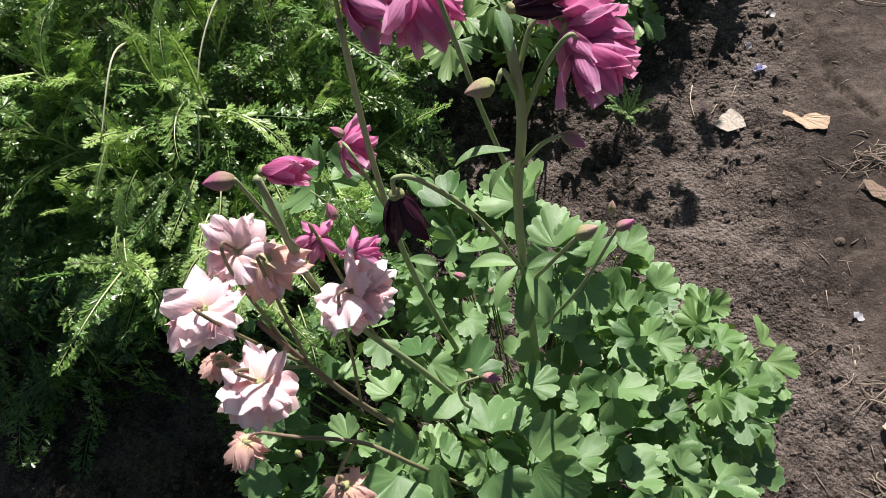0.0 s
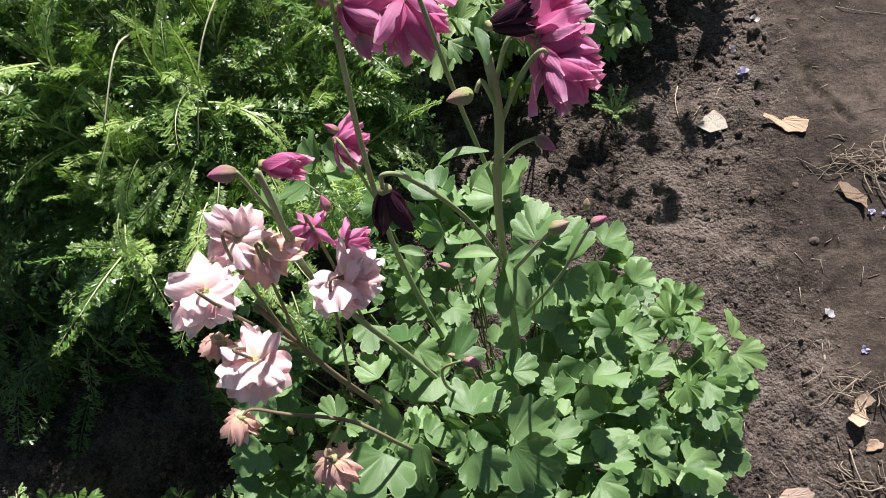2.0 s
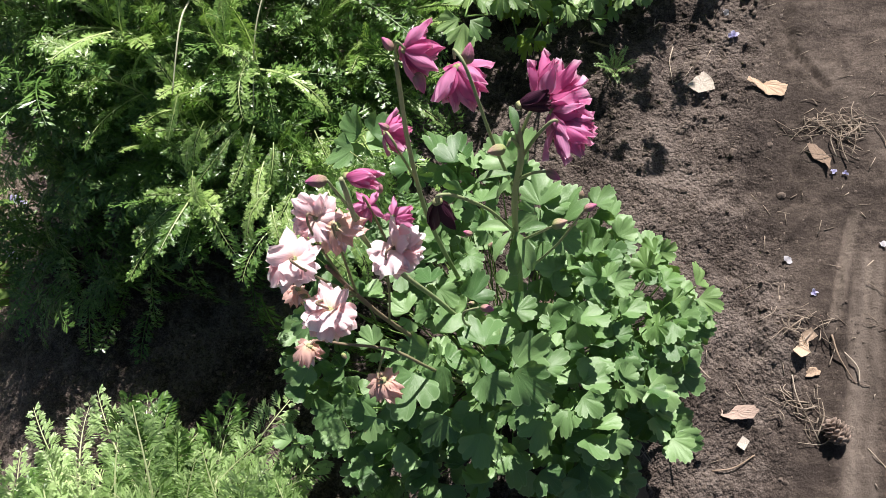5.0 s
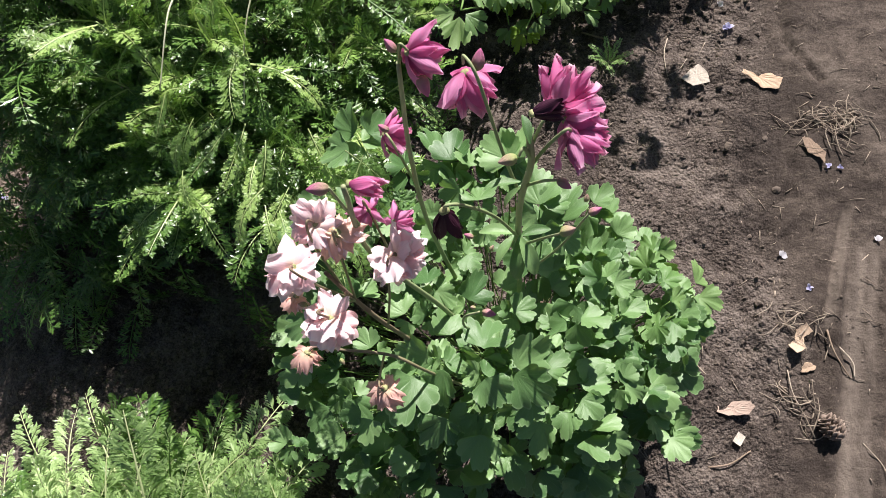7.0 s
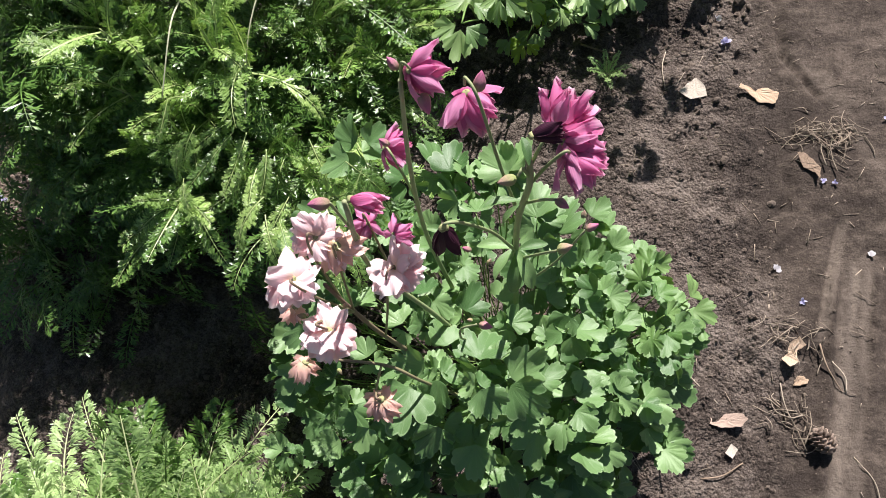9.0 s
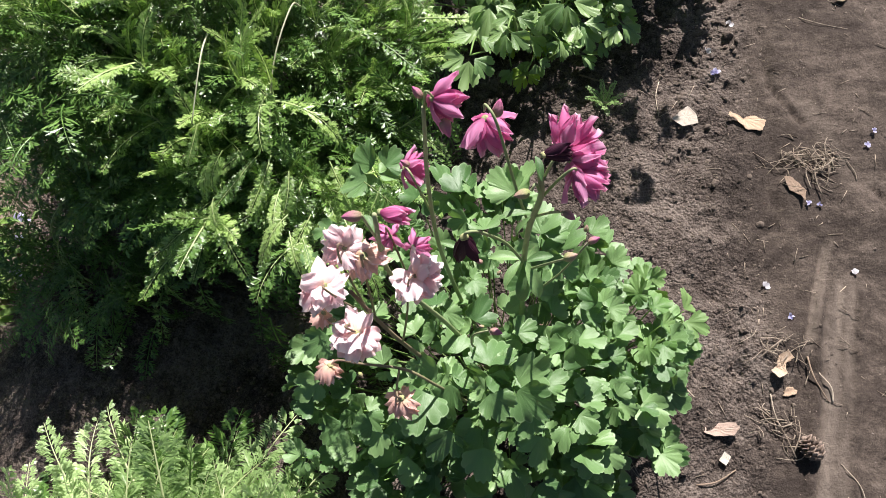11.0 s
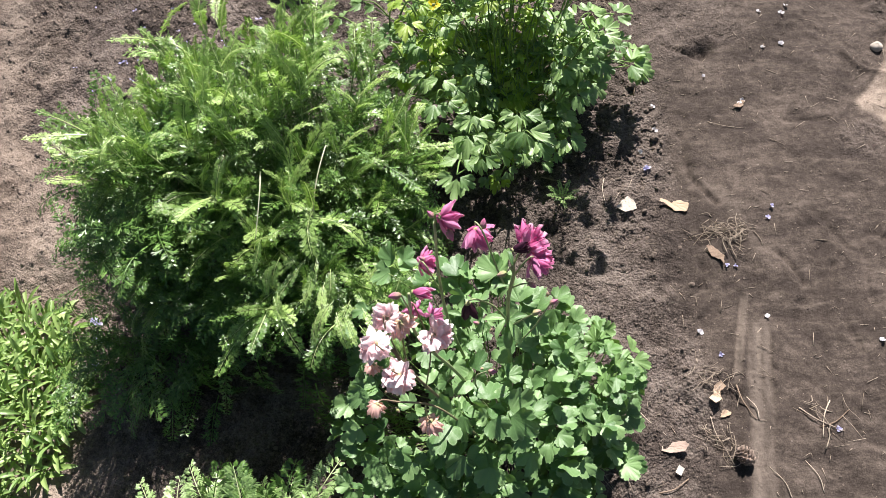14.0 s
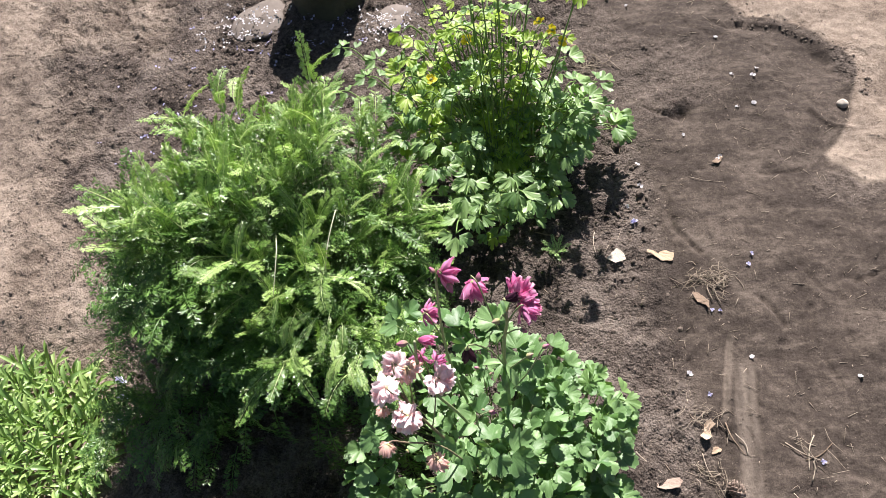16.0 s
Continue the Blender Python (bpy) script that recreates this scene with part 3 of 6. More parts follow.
# ---- leaves, petals, buds ----
def fan_leaflet(seed, cleft=0.5, wide=106, mat=None, nt=66, nr=5, crease=0.08, slim=1.0, scallop=0.13):
    """A fan-shaped leaflet of three rounded, scalloped lobes, base at the origin, tip along y, about 1.1 long."""
    r = random.Random(seed)
    vs, uv, fs = [(0, 0, 0)], [(0.5, 0)], []
    ph = r.uniform(0, 6)
    cup, droop, skew = r.uniform(-0.1, 0.5), r.uniform(0.05, 0.5), r.uniform(-0.07, 0.07)
    deep = [cleft * r.uniform(0.75, 1.15) for _ in range(3)]
    long_ = [r.uniform(0.9, 1.05) for _ in range(3)]
    beat = [r.choice((1.5, 2.0, 2.5)) for _ in range(3)]
    for i in range(1, nr + 1):
        for k in range(nt + 1):
            s = k / nt * 2 - 1
            a = radians(wide * s)
            q = min(1.0, max(-1.0, s - skew * (1 - s * s)))
            lobe = 1 if abs(q) < 0.34 else (0 if q < 0 else 2)
            u = q / 0.34 if lobe == 1 else (abs(q) - 0.67) / 0.33 * (1 if q > 0 else -1)
            round_ = math.sqrt(max(0.0, 1 - abs(u) ** 3.2))
            wave = abs(math.cos(math.pi * beat[lobe] * u)) ** 0.7
            out = (0.6 + 0.4 * math.cos(a * 0.8)) * long_[lobe] * (1 - deep[lobe] + deep[lobe] * round_) * (1 - scallop * (1 - wave))
            t = i / nr
            rad = out * t
            x, y = math.sin(a) * rad * slim, math.cos(a) * rad + 0.12 * t
            z = cup * x * x + crease * abs(x) - droop * y * y * 0.55 - 0.03 * t * t * u * u + 0.1 * math.sin(4 * x + ph) * math.sin(3.2 * y + ph * 1.7) * (0.3 + t) + 0.04 * t ** 3 * math.sin(11 * s + ph) + 0.012 * t ** 4 * math.sin(27 * s + 2 * ph)
            vs.append((x, y, z))
            uv.append((0.5 + 0.5 * s, t))
    for k in range(nt):
        fs.append((0, 1 + k + 1, 1 + k))
    for i in range(nr - 1):
        o = 1 + i * (nt + 1)
        fs += [(o + k, o + k + 1, o + nt + 2 + k, o + nt + 1 + k) for k in range(nt)]
    return mesh("leaflet", vs, fs, mat, uv)


def blade(seed, wide=0.14, mat=None, bend=0.5, n=8, teeth=0.0, fold=0.3):
    """A long leaf, 1 long along y, widest past the middle."""
    r = random.Random(seed)
    vs, uv, fs = [], [], []
    y = z = 0
    tw = r.uniform(-0.5, 0.5)
    for i in range(n + 1):
        t = i / n
        a = -bend * t * t * r.uniform(0.9, 1.1)
        if i:
            y, z = y + math.cos(a) / n, z + math.sin(a) / n
        w = wide * (math.sin(math.pi * min(0.98, 0.06 + t * 0.92) ** 1.35) ** 0.8) * (1 + teeth * (i % 2)) + 0.004
        for j, q in enumerate((-1, -0.5, 0, 0.5, 1)):
            c, s = math.cos(tw * t), math.sin(tw * t)
            x, h = q * w, fold * abs(q) * w
            vs.append((x * c - h * s, y, z + h * c + x * s))
            uv.append((0.5 + q * 0.5, t))
        if i:
            o = (i - 1) * 5
            fs += [(o + j, o + j + 1, o + 6 + j, o + 5 + j) for j in range(4)]
    return mesh("leaf", vs, fs, mat, uv)


def frond_data(seed, pairs=17, half=0.115, bend=0.7, segs=3, wide=0.0062, rib=0.0105):
    """A feathery leaf, 1 long along y: a stalk with side leaflets, each cut again into narrow points."""
    r = random.Random(seed)
    vs, fs, uv = [], [], []
    line, y, z = [], 0.0, 0.0
    n = 28
    sway = r.uniform(-0.35, 0.35)
    for i in range(n + 1):
        t = i / n
        a = 0.25 - bend * t ** 1.4
        line.append(Vector((sway * t * t * 0.5, y, z)))
        y, z = y + math.cos(a) / n, z + math.sin(a) / n

    def kite(p, d, l, s, w, tip):
        o = len(vs)
        m = p + d * (l * 0.6)
        vs.extend((p, m + s * w, p + d * l, m - s * w))
        uv.extend(((0.5, 0.1), (0.6, 0.5), (0.5, tip), (0.4, 0.5)))
        fs.append((o, o + 1, o + 2, o + 3))

    for i in range(0, n):
        a, b = line[i], line[i + 1]
        o = len(vs)
        w = rib * (1 - 0.75 * i / n)
        vs.extend((a + Vector((w, 0, 0)), a - Vector((w, 0, 0)), b - Vector((w * 0.95, 0, 0)), b + Vector((w * 0.95, 0, 0))))
        vs.extend((a + Vector((0, 0, w * 1.8)), b + Vector((0, 0, w * 1.7))))
        uv.extend([(0.05, i / n)] * 6)
        fs.extend([(o, o + 3, o + 5, o + 4), (o + 4, o + 5, o + 2, o + 1)])
    for k in range(pairs):
        t = 0.1 + 0.88 * (k + 0.5) / pairs
        i = min(n - 1, int(t * n))
        c = line[i].lerp(line[i + 1], t * n - i)
        d = (line[i + 1] - line[i]).normalized()
        size = half * (math.sin(math.pi * (0.12 + 0.80 * t)) ** 0.7) * 1.05 + 0.012
        for sgn in (-1, 1):
            side = Vector((sgn, 0, 0))
            up = side.cross(d) * sgn
            lift = r.uniform(-0.5, 0.25)
            ax = (side * 1.0 + d * r.uniform(0.35, 1.15) + up * lift).normalized()
            nrm = ax.cross(d).normalized()
            l = size * r.uniform(0.6, 1.2)
            kite(c, ax, l * 1.05, (nrm.cross(ax) + nrm * r.uniform(-0.4, 0.4)).normalized(), wide, 0.9)
            for q in range(segs):
                at = c + ax * l * (0.18 + 0.72 * q / segs)
                for s2 in (-1, 1):
                    dd = (ax * 1.0 + d * s2 * 0.62 + nrm * r.uniform(-0.4, 0.4)).normalized()
                    kite(at, dd, l * (0.55 - 0.28 * q / segs) * r.uniform(0.8, 1.25), (ax.cross(nrm) * s2 + nrm * r.uniform(-0.25, 0.25)).normalized(), wide, 1.0)
    return vs, fs, uv


def petal(name, seed, length, width, f0, f1, mat, point=1.0, ruffle=0.0, n=10, m=8):
    """A petal about the z axis: it leaves the heart f0 degrees off the axis and ends f1 degrees off it."""
    r = random.Random(seed)
    vs, uv, fs = [], [], []
    rad, z = length * 0.06, 0.0
    ph = r.uniform(0, 6)
    for i in range(n + 1):
        t = i / n
        a = radians(f0 + (f1 - f0) * t ** 0.9)
        if i:
            rad, z = rad + math.sin(a) * length / n, z + math.cos(a) * length / n
        w = width * (math.sin(math.pi * (0.1 + 0.9 * t ** (0.75 + 0.35 * point))) ** (0.55 + 0.35 * point)) if t < 1 else 0.0004
        if point < 0.5:
            w = width * math.sin(math.pi * (0.12 + 0.70 * t)) ** 0.6
        w = max(w, 0.0005)
        for k in range(m + 1):
            q = k / m * 2 - 1
            cup = (0.45 if point >= 0.5 else 0.2) * q * q * w
            nx_, nz_ = -math.cos(a), math.sin(a)
            ruf = ruffle * length * t * (math.sin(4.5 * q + ph + 5 * t) + 0.25 * math.sin(8 * q - ph + 8 * t)) * (0.35 + abs(q))
            vs.append((rad + nx_ * (cup + ruf), q * w, z + nz_ * (cup + ruf)))
            uv.append((0.5 + 0.5 * q, t))
        if i:
            o = (i - 1) * (m + 1)
            fs += [(o + k, o + k + 1, o + m + 2 + k, o + m + 1 + k) for k in range(m)]
    return mesh(name, vs, fs, mat, uv)


def bud_mesh(name, mat, length=1.0, fat=0.28, ribs=5):
    """A pointed bud with ribs, 1 long along y."""
    vs, uv, fs = [], [], []
    n, m = 9, 15
    for i in range(n + 1):
        t = i / n
        r = fat * length * (math.sin(math.pi * (0.1 + 0.88 * t ** 0.8)) ** 0.9)
        for k in range(m):
            a = 2 * math.pi * k / m
            q = r * (1 + 0.16 * math.cos(ribs * a + 1.5 * t))
            vs.append((math.cos(a) * q, t * length, math.sin(a) * q))
            uv.append((k / m, t))
        if i:
            o = (i - 1) * m
            fs += [(o + k, o + m + k, o + m + (k + 1) % m, o + (k + 1) % m) for k in range(m)]
    fs.append(tuple(range(m)))
    fs.append(tuple(range(len(vs) - 1, len(vs) - m - 1, -1)))
    return mesh(name, vs, fs, mat, uv)


def ball(name, r, mat, squash=1.0, seed=0, n=8, m=12, lump=0.15):
    q = random.Random(seed)
    ph = [q.uniform(0, 6) for _ in range(4)]
    vs, uv, fs = [], [], []
    for i in range(n + 1):
        th = math.pi * i / n
        for k in range(m):
            a = 2 * math.pi * k / m
            w = r * (1 + lump * math.sin(2 * a + ph[0] + th) * math.sin(2 * th + ph[1]) + lump * 0.6 * math.sin(3 * a + ph[2]) * math.sin(th) * math.sin(3 * th + ph[3]))
            vs.append((w * math.sin(th) * math.cos(a), w * math.sin(th) * math.sin(a), w * math.cos(th) * squash))
            uv.append((k / m, i / n))
        if i:
            o = (i - 1) * m
            fs += [(o + k, o + m + k, o + m + (k + 1) % m, o + (k + 1) % m) for k in range(m)]
    return mesh(name, vs, fs, mat, uv)


# ---- the columbine ----
BASE = Vector((0.0, 0.2, 0.0))
columbine = thing("columbine", BASE, "blooming columbine with blue-green lobed leaves, purple and pale pink double flowers", "plant")
LEAFLETS = [fan_leaflet(s, 0.42 + 0.07 * (s % 3), 94 + 7 * (s % 3), M_leaf, slim=0.86) for s in range(10)]
FILLING = [fan_leaflet(40 + s, 0.45, 94 + 7 * (s % 3), M_leaf, 40, 3, slim=0.86) for s in range(6)]
YOUNG = [fan_leaflet(20 + s, 0.52, 84, M_leaf_young, slim=0.9) for s in range(4)]


def add_stem(parent, base, points, r0, r1, mat, name="stem", n=5, sides=8, label=""):
    v, f, u = tube([Vector(p) - base for p in points], r0, r1, n, sides)
    return part(name, mesh(name, v, f, mat, u), parent, None, label)


def columbine_leaf(x, y, z, size=0.05, turn=0.0):
    """A leaf of three leaflets on a long stalk from the crown; x, y, z: the middle of its end leaflet."""
    c = Vector((x, y, z))
    out = Vector((x - BASE.x, y - BASE.y, 0))
    out = out.normalized() if out.length > 0.02 else Vector((0, -1, 0))
    d = (Matrix.Rotation(radians(turn), 3, "Z") @ out)
    slope = rng.uniform(-0.55, 0.1) - 0.9 * Vector((x - BASE.x, y - BASE.y)).length
    d = (d + Vector((0, 0, slope))).normalized()
    up = (Vector((0, 0, 1)) + 0.3 * SUN_DIR + Vector((rng.uniform(-0.7, 0.7), rng.uniform(-0.7, 0.7), 0))).normalized()
    node = c - d * size * 0.75
    f0 = BASE + Vector((rng.uniform(-0.03, 0.03), rng.uniform(-0.03, 0.03), 0))
    mid = f0.lerp(node, 0.82) - Vector((0, 0, 0.3 * node.z))
    v, f, u = tube([p - node for p in (f0, mid, node)], 0.0012, 0.0008, 5, 6)
    leaf = part("leaf", mesh("leaf_stalk", v, f, M_cstem, u), columbine, Matrix.Translation(node - BASE))
    x_ = d.cross(up).normalized()
    for ang, s in ((0, 1.0), (66, 0.92), (-66, 0.92)):
        a = radians(ang + rng.uniform(-10, 10))
        dd = (d * math.cos(a) + x_ * math.sin(a) + Vector((0, 0, rng.uniform(-0.15, 0.12)))).normalized()
        uu = (up + x_ * rng.uniform(-0.75, 0.75) + d * rng.uniform(-0.75, 0.5)).normalized()
        stalk = 0.25 * size
        mm = aim(dd * stalk, dd, uu, size * s * rng.uniform(0.70, 0.92))
        part("leaflet", rng.choice(FILLING), leaf, mm)
    return leaf


def spread_leaf(rows, young=False):
    """Leaves whose leaflets are known: foot of the blade, the way it points in degrees, its length. Leaflets with one foot share a stalk."""
    last, leaf = None, None
    for x, y, z, way, long_ in rows:
        long_ = min(long_, 0.048) * (0.76 if young else 1.0)
        node = Vector((x, y, z))
        if last is None or (node - last).length > 0.012:
            f0 = BASE + Vector((rng.uniform(-0.03, 0.03), rng.uniform(-0.03, 0.03), 0))
            mid = f0.lerp(node, 0.82) - Vector((0, 0, 0.3 * node.z))
            v, f, u = tube([p - node for p in (f0, mid, node)], 0.0012, 0.0008, 5, 6)
            leaf = part("leaf", mesh("leaf_stalk", v, f, M_cstem, u), columbine, Matrix.Translation(node - BASE))
            for side in () if young else (-1, 1):
                a = radians(way + side * rng.uniform(95, 125))
                dd = Vector((math.cos(a), math.sin(a), rng.uniform(-0.9, -0.3))).normalized()
                part("leaflet", rng.choice(LEAFLETS), leaf, aim(dd * 0.004 - Vector((0, 0, 0.008)), dd, (rng.uniform(-0.5, 0.5), rng.uniform(-0.6, 0.3), 1), 0.62 * long_))
            last = node
        a = radians(way)
        d = Vector((math.cos(a), math.sin(a), rng.uniform(-0.45, 0.35))).normalized()
        up = Vector((rng.uniform(-0.8, 0.8), rng.uniform(-0.8, 0.6), 1)).normalized()
        part("leaflet", rng.choice(YOUNG if young else LEAFLETS), leaf, aim(node - last + d * 0.12 * long_, d, up, long_ * rng.uniform(0.84, 0.98)))


spread_leaf(((-0.018, 0.148, 0.351, 71, 0.05), (0.012, 0.134, 0.341, 39, 0.048), (0.012, 0.132, 0.342, -37, 0.048), (0.097, 0.166, 0.267, -74, 0.043), (0.097, 0.166, 0.267, -125, 0.038), (0.097, 0.17, 0.269, 124, 0.034), (0.097, 0.171, 0.269, 59, 0.043), (0.125, 0.182, 0.276, 34, 0.025), (0.128, 0.164, 0.267, -59, 0.035), (0.107, 0.289, 0.249, -53, 0.041), (0.103, 0.291, 0.253, 45, 0.024)))
spread_leaf(((0.171, 0.266, 0.266, 115, 0.04), (0.163, 0.27, 0.274, -71, 0.024), (0.184, 0.301, 0.234, 129, 0.032), (0.184, 0.301, 0.234, 18, 0.033), (0.185, 0.256, 0.251, 33, 0.04), (0.228, 0.259, 0.231, 65, 0.041), (0.193, 0.231, 0.257, 23, 0.034)), True)
spread_leaf(((-0.07, 0.142, 0.353, 170, 0.039), (-0.087, 0.125, 0.357, -100, 0.048), (-0.059, 0.134, 0.358, -91, 0.044), (-0.017, 0.124, 0.358, -56, 0.036), (-0.017, 0.124, 0.358, 164, 0.024), (0.084, 0.109, 0.27, -67, 0.03), (0.076, 0.102, 0.274, -106, 0.032), (-0.192, 0.074, 0.2, -160, 0.035), (-0.216, 0.106, 0.198, -138, 0.042), (-0.201, 0.12, 0.202, -122, 0.028), (-0.188, 0.119, 0.21, -63, 0.04), (-0.039, 0.211, 0.315, 66, 0.036), (-0.085, 0.236, 0.304, 127, 0.034)))
spread_leaf(((0.228, 0.246, 0.229, -18, 0.039), (0.243, 0.234, 0.218, -122, 0.038), (0.175, 0.189, 0.279, 99, 0.033), (0.171, 0.2, 0.284, -79, 0.031), (0.194, 0.213, 0.26, -77, 0.037)), True)
spread_leaf(((-0.077, 0.229, 0.314, -42, 0.028), (-0.083, 0.198, 0.307, 145, 0.028), (-0.108, 0.197, 0.309, 129, 0.033), (-0.054, 0.169, 0.324, 112, 0.035), (0.01, 0.203, 0.306, 28, 0.03), (0.062, 0.195, 0.271, 149, 0.024), (0.087, 0.208, 0.276, 149, 0.026), (0.061, 0.166, 0.284, 122, 0.025), (-0.027, 0.081, 0.23, -91, 0.05), (-0.066, 0.097, 0.25, -120, 0.05), (0.087, 0.057, 0.17, -48, 0.05), (0.005, 0.058, 0.2, -72, 0.044), (-0.141, 0.08, 0.2, -126, 0.05), (-0.109, 0.05, 0.17, -99, 0.048), (0.036, 0.11, 0.322, -114, 0.03), (0.045, 0.092, 0.27, -97, 0.039)))
spread_leaf(((-0.158, 0.374, 0.41, 128, 0.043), (-0.162, 0.364, 0.408, -168, 0.042), (-0.148, 0.375, 0.408, 62, 0.037), (0.012, 0.388, 0.305, 139, 0.062), (-0.049, 0.354, 0.31, -170, 0.034), (-0.081, 0.395, 0.31, 104, 0.049), (-0.064, 0.387, 0.31, 94, 0.044), (-0.03, 0.335, 0.311, 93, 0.041), (0.042, 0.309, 0.355, 90, 0.061), (0.048, 0.306, 0.354, 51, 0.036), (0.061, 0.297, 0.334, 67, 0.054), (0.045, 0.295, 0.341, -21, 0.024), (0.122, 0.331, 0.244, 74, 0.043), (0.135, 0.316, 0.244, 52, 0.031), (0.135, 0.302, 0.241, 150, 0.024), (0.005, 0.389, 0.305, 67, 0.052), (-0.009, 0.38, 0.308, 84, 0.061), (-0.039, 0.38, 0.309, 113, 0.038), (-0.113, 0.367, 0.338, 123, 0.037), (-0.21, 0.314, 0.365, -172, 0.028)))
spread_leaf(((-0.251, 0.282, 0.319, 108, 0.024), (-0.224, 0.203, 0.28, -147, 0.04), (-0.245, 0.157, 0.227, -143, 0.044), (-0.144, 0.156, 0.314, 124, 0.03), (-0.261, 0.119, 0.199, 171, 0.026), (-0.269, 0.056, 0.196, 143, 0.031), (-0.178, 0.02, 0.173, 160, 0.035), (0.072, 0.267, 0.281, 153, 0.027), (0.085, 0.249, 0.274, -34, 0.024), (-0.002, 0.152, 0.348, 61, 0.026), (0.045, 0.134, 0.324, 39, 0.032), (0.132, 0.208, 0.276, 31, 0.027), (0.143, 0.238, 0.267, -42, 0.024), (-0.046, 0.273, 0.307, -48, 0.03), (-0.081, 0.295, 0.303, 137, 0.024), (-0.02, 0.306, 0.311, 134, 0.03)))


def dome(x, y):
    e = math.hypot((x + 0.02) / 0.3, (y - 0.2) / 0.235)
    return None if e > 1 else 0.13 + 0.05 * min(1.0, max(0.0, (y - 0.02) / 0.16)) + 0.22 * math.sqrt(1 - e * e)


made = 0
while made < 125:
    x, y = rng.uniform(-0.32, 0.26), rng.uniform(-0.02, 0.42)
    h = dome(x, y)
    if h is None:
        continue
    columbine_leaf(x, y, h * rng.uniform(0.3, 0.82), rng.uniform(0.034, 0.05), rng.uniform(-60, 60))
    made += 1
for k in range(34):
    # the crowded side by the path
    x, y = rng.uniform(0.05, 0.23), rng.uniform(0.07, 0.33)
    columbine_leaf(x, y, (dome(x, y) or 0.15) * rng.uniform(0.5, 0.84), rng.uniform(0.03, 0.042), rng.uniform(-60, 60))


# flowers
PURPLE = [petal("petal", 1, 0.035, 0.0078, 62, 2, M_purple, 1.0, 0.10), petal("petal", 2, 0.033, 0.0074, 44, -4, M_purple_in, 1.0, 0.10),
          petal("petal", 3, 0.034, 0.0064, 92, 34, M_purple_in, 1.3, 0.10), petal("petal", 4, 0.027, 0.0075, 30, -4, M_purple, 0.9, 0.08),
          petal("petal", 14, 0.031, 0.0076, 76, 12, M_purple, 1.1, 0.11)]
PINK = [petal("petal", 5, 0.029, 0.0105, 112, 30, M_pink, 0.0, 0.12), petal("petal", 6, 0.026, 0.010, 100, 24, M_pink_in, 0.0, 0.14),
        petal("petal", 7, 0.025, 0.010, 124, 72, M_pink, 0.1, 0.14), petal("petal", 8, 0.020, 0.0090, 86, 12, M_pink, 0.1, 0.13),
        petal("petal", 15, 0.022, 0.0085, 112, 60, M_pink_in, 0.4, 0.14), petal("petal", 16, 0.027, 0.0085, 120, 62, M_pink, 0.6, 0.12)]
DARK = [petal("petal", 9, 0.032, 0.0065, 24, -4, M_dark, 0.8, 0.05), petal("petal", 10, 0.029, 0.006, 18, -5, M_dark, 0.8, 0.05)]
CLOSED = [petal("petal", 17, 0.034, 0.0065, 34, -5, M_purple, 1.0, 0.05), petal("petal", 18, 0.031, 0.006, 22, -6, M_purple_in, 1.0, 0.05)]
FADED = [petal("petal", 11, 0.026, 0.0085, 80, 5, M_fade, 0.3, 0.16), petal("petal", 12, 0.023, 0.0080, 55, 0, M_pink, 0.2, 0.16), petal("petal", 13, 0.022, 0.0075, 62, 4, M_fade, 0.3, 0.14)]
HEART = ball("heart", 0.004, M_heart, 0.8, 1)
_st = []
for k in range(16):
    a = k * 2.4
    d = Vector((math.cos(a) * 0.3, math.sin(a) * 0.3, 1)).normalized()
    _st.append(tube([d * 0.002, d * 0.010 + Vector((0, 0, 0.001)), d * 0.018], 0.0004, 0.0007, 2, 4))
v, f, u = joined(_st)
STAMENS = mesh("stamens", v, f, M_stamen, u)


def flower(x, y, z, facing, whorls, size=1.0, label="", stamens=True, host=None, base=None, loose=1.0):
    """A nodding double flower; x, y, z: where its stalk meets it; facing: the way it opens."""
    host, base = host or columbine, base or BASE
    d = Vector(facing).normalized()
    rot = d.to_track_quat("Z", "Y").to_matrix().to_4x4()
    fl = part("flower", HEART, host, Matrix.Translation(Vector((x, y, z)) - base) @ rot @ Matrix.Scale(size, 4), label)
    for w, (me, n, lift) in enumerate(whorls):
        off = rng.uniform(0, 6)
        for k in range(n):
            m = Matrix.Rotation(off + 2 * math.pi * k / n + rng.uniform(-0.12, 0.12), 4, "Z") @ Matrix.Translation((0, 0, lift)) @ Matrix.Rotation(loose * rng.uniform(-0.25, 0.25), 4, "Y") @ Matrix.Rotation(loose * rng.uniform(-0.35, 0.35), 4, "X")
            part("petal", me, fl, m @ Matrix.Scale(1 + loose * rng.uniform(-0.14, 0.1), 4))
    if stamens:
        part("stamens", STAMENS, fl, None, "yellow stamens")
    return fl


P_W = ((PURPLE[2], 5, -0.002), (PURPLE[4], 5, -0.001), (PURPLE[0], 6, 0.0), (PURPLE[1], 6, 0.002), (PURPLE[3], 5, 0.003))
K_W = ((PINK[5], 5, -0.002), (PINK[2], 6, -0.001), (PINK[0], 8, 0.0), (PINK[4], 8, 0.002), (PINK[1], 8, 0.003), (PINK[3], 7, 0.005))
D_W = ((DARK[0], 6, 0), (DARK[1], 5, 0.001))
F_W = ((FADED[2], 4, -0.001), (FADED[0], 6, 0), (FADED[1], 5, 0.001))
SLIM = ((CLOSED[0], 5, 0.0), (CLOSED[1], 5, 0.001))
flower(0.050, 0.228, 0.720, (0.55, 0.75, 0.2), P_W, 0.84, "rose-purple double flower with pale pointed tips")
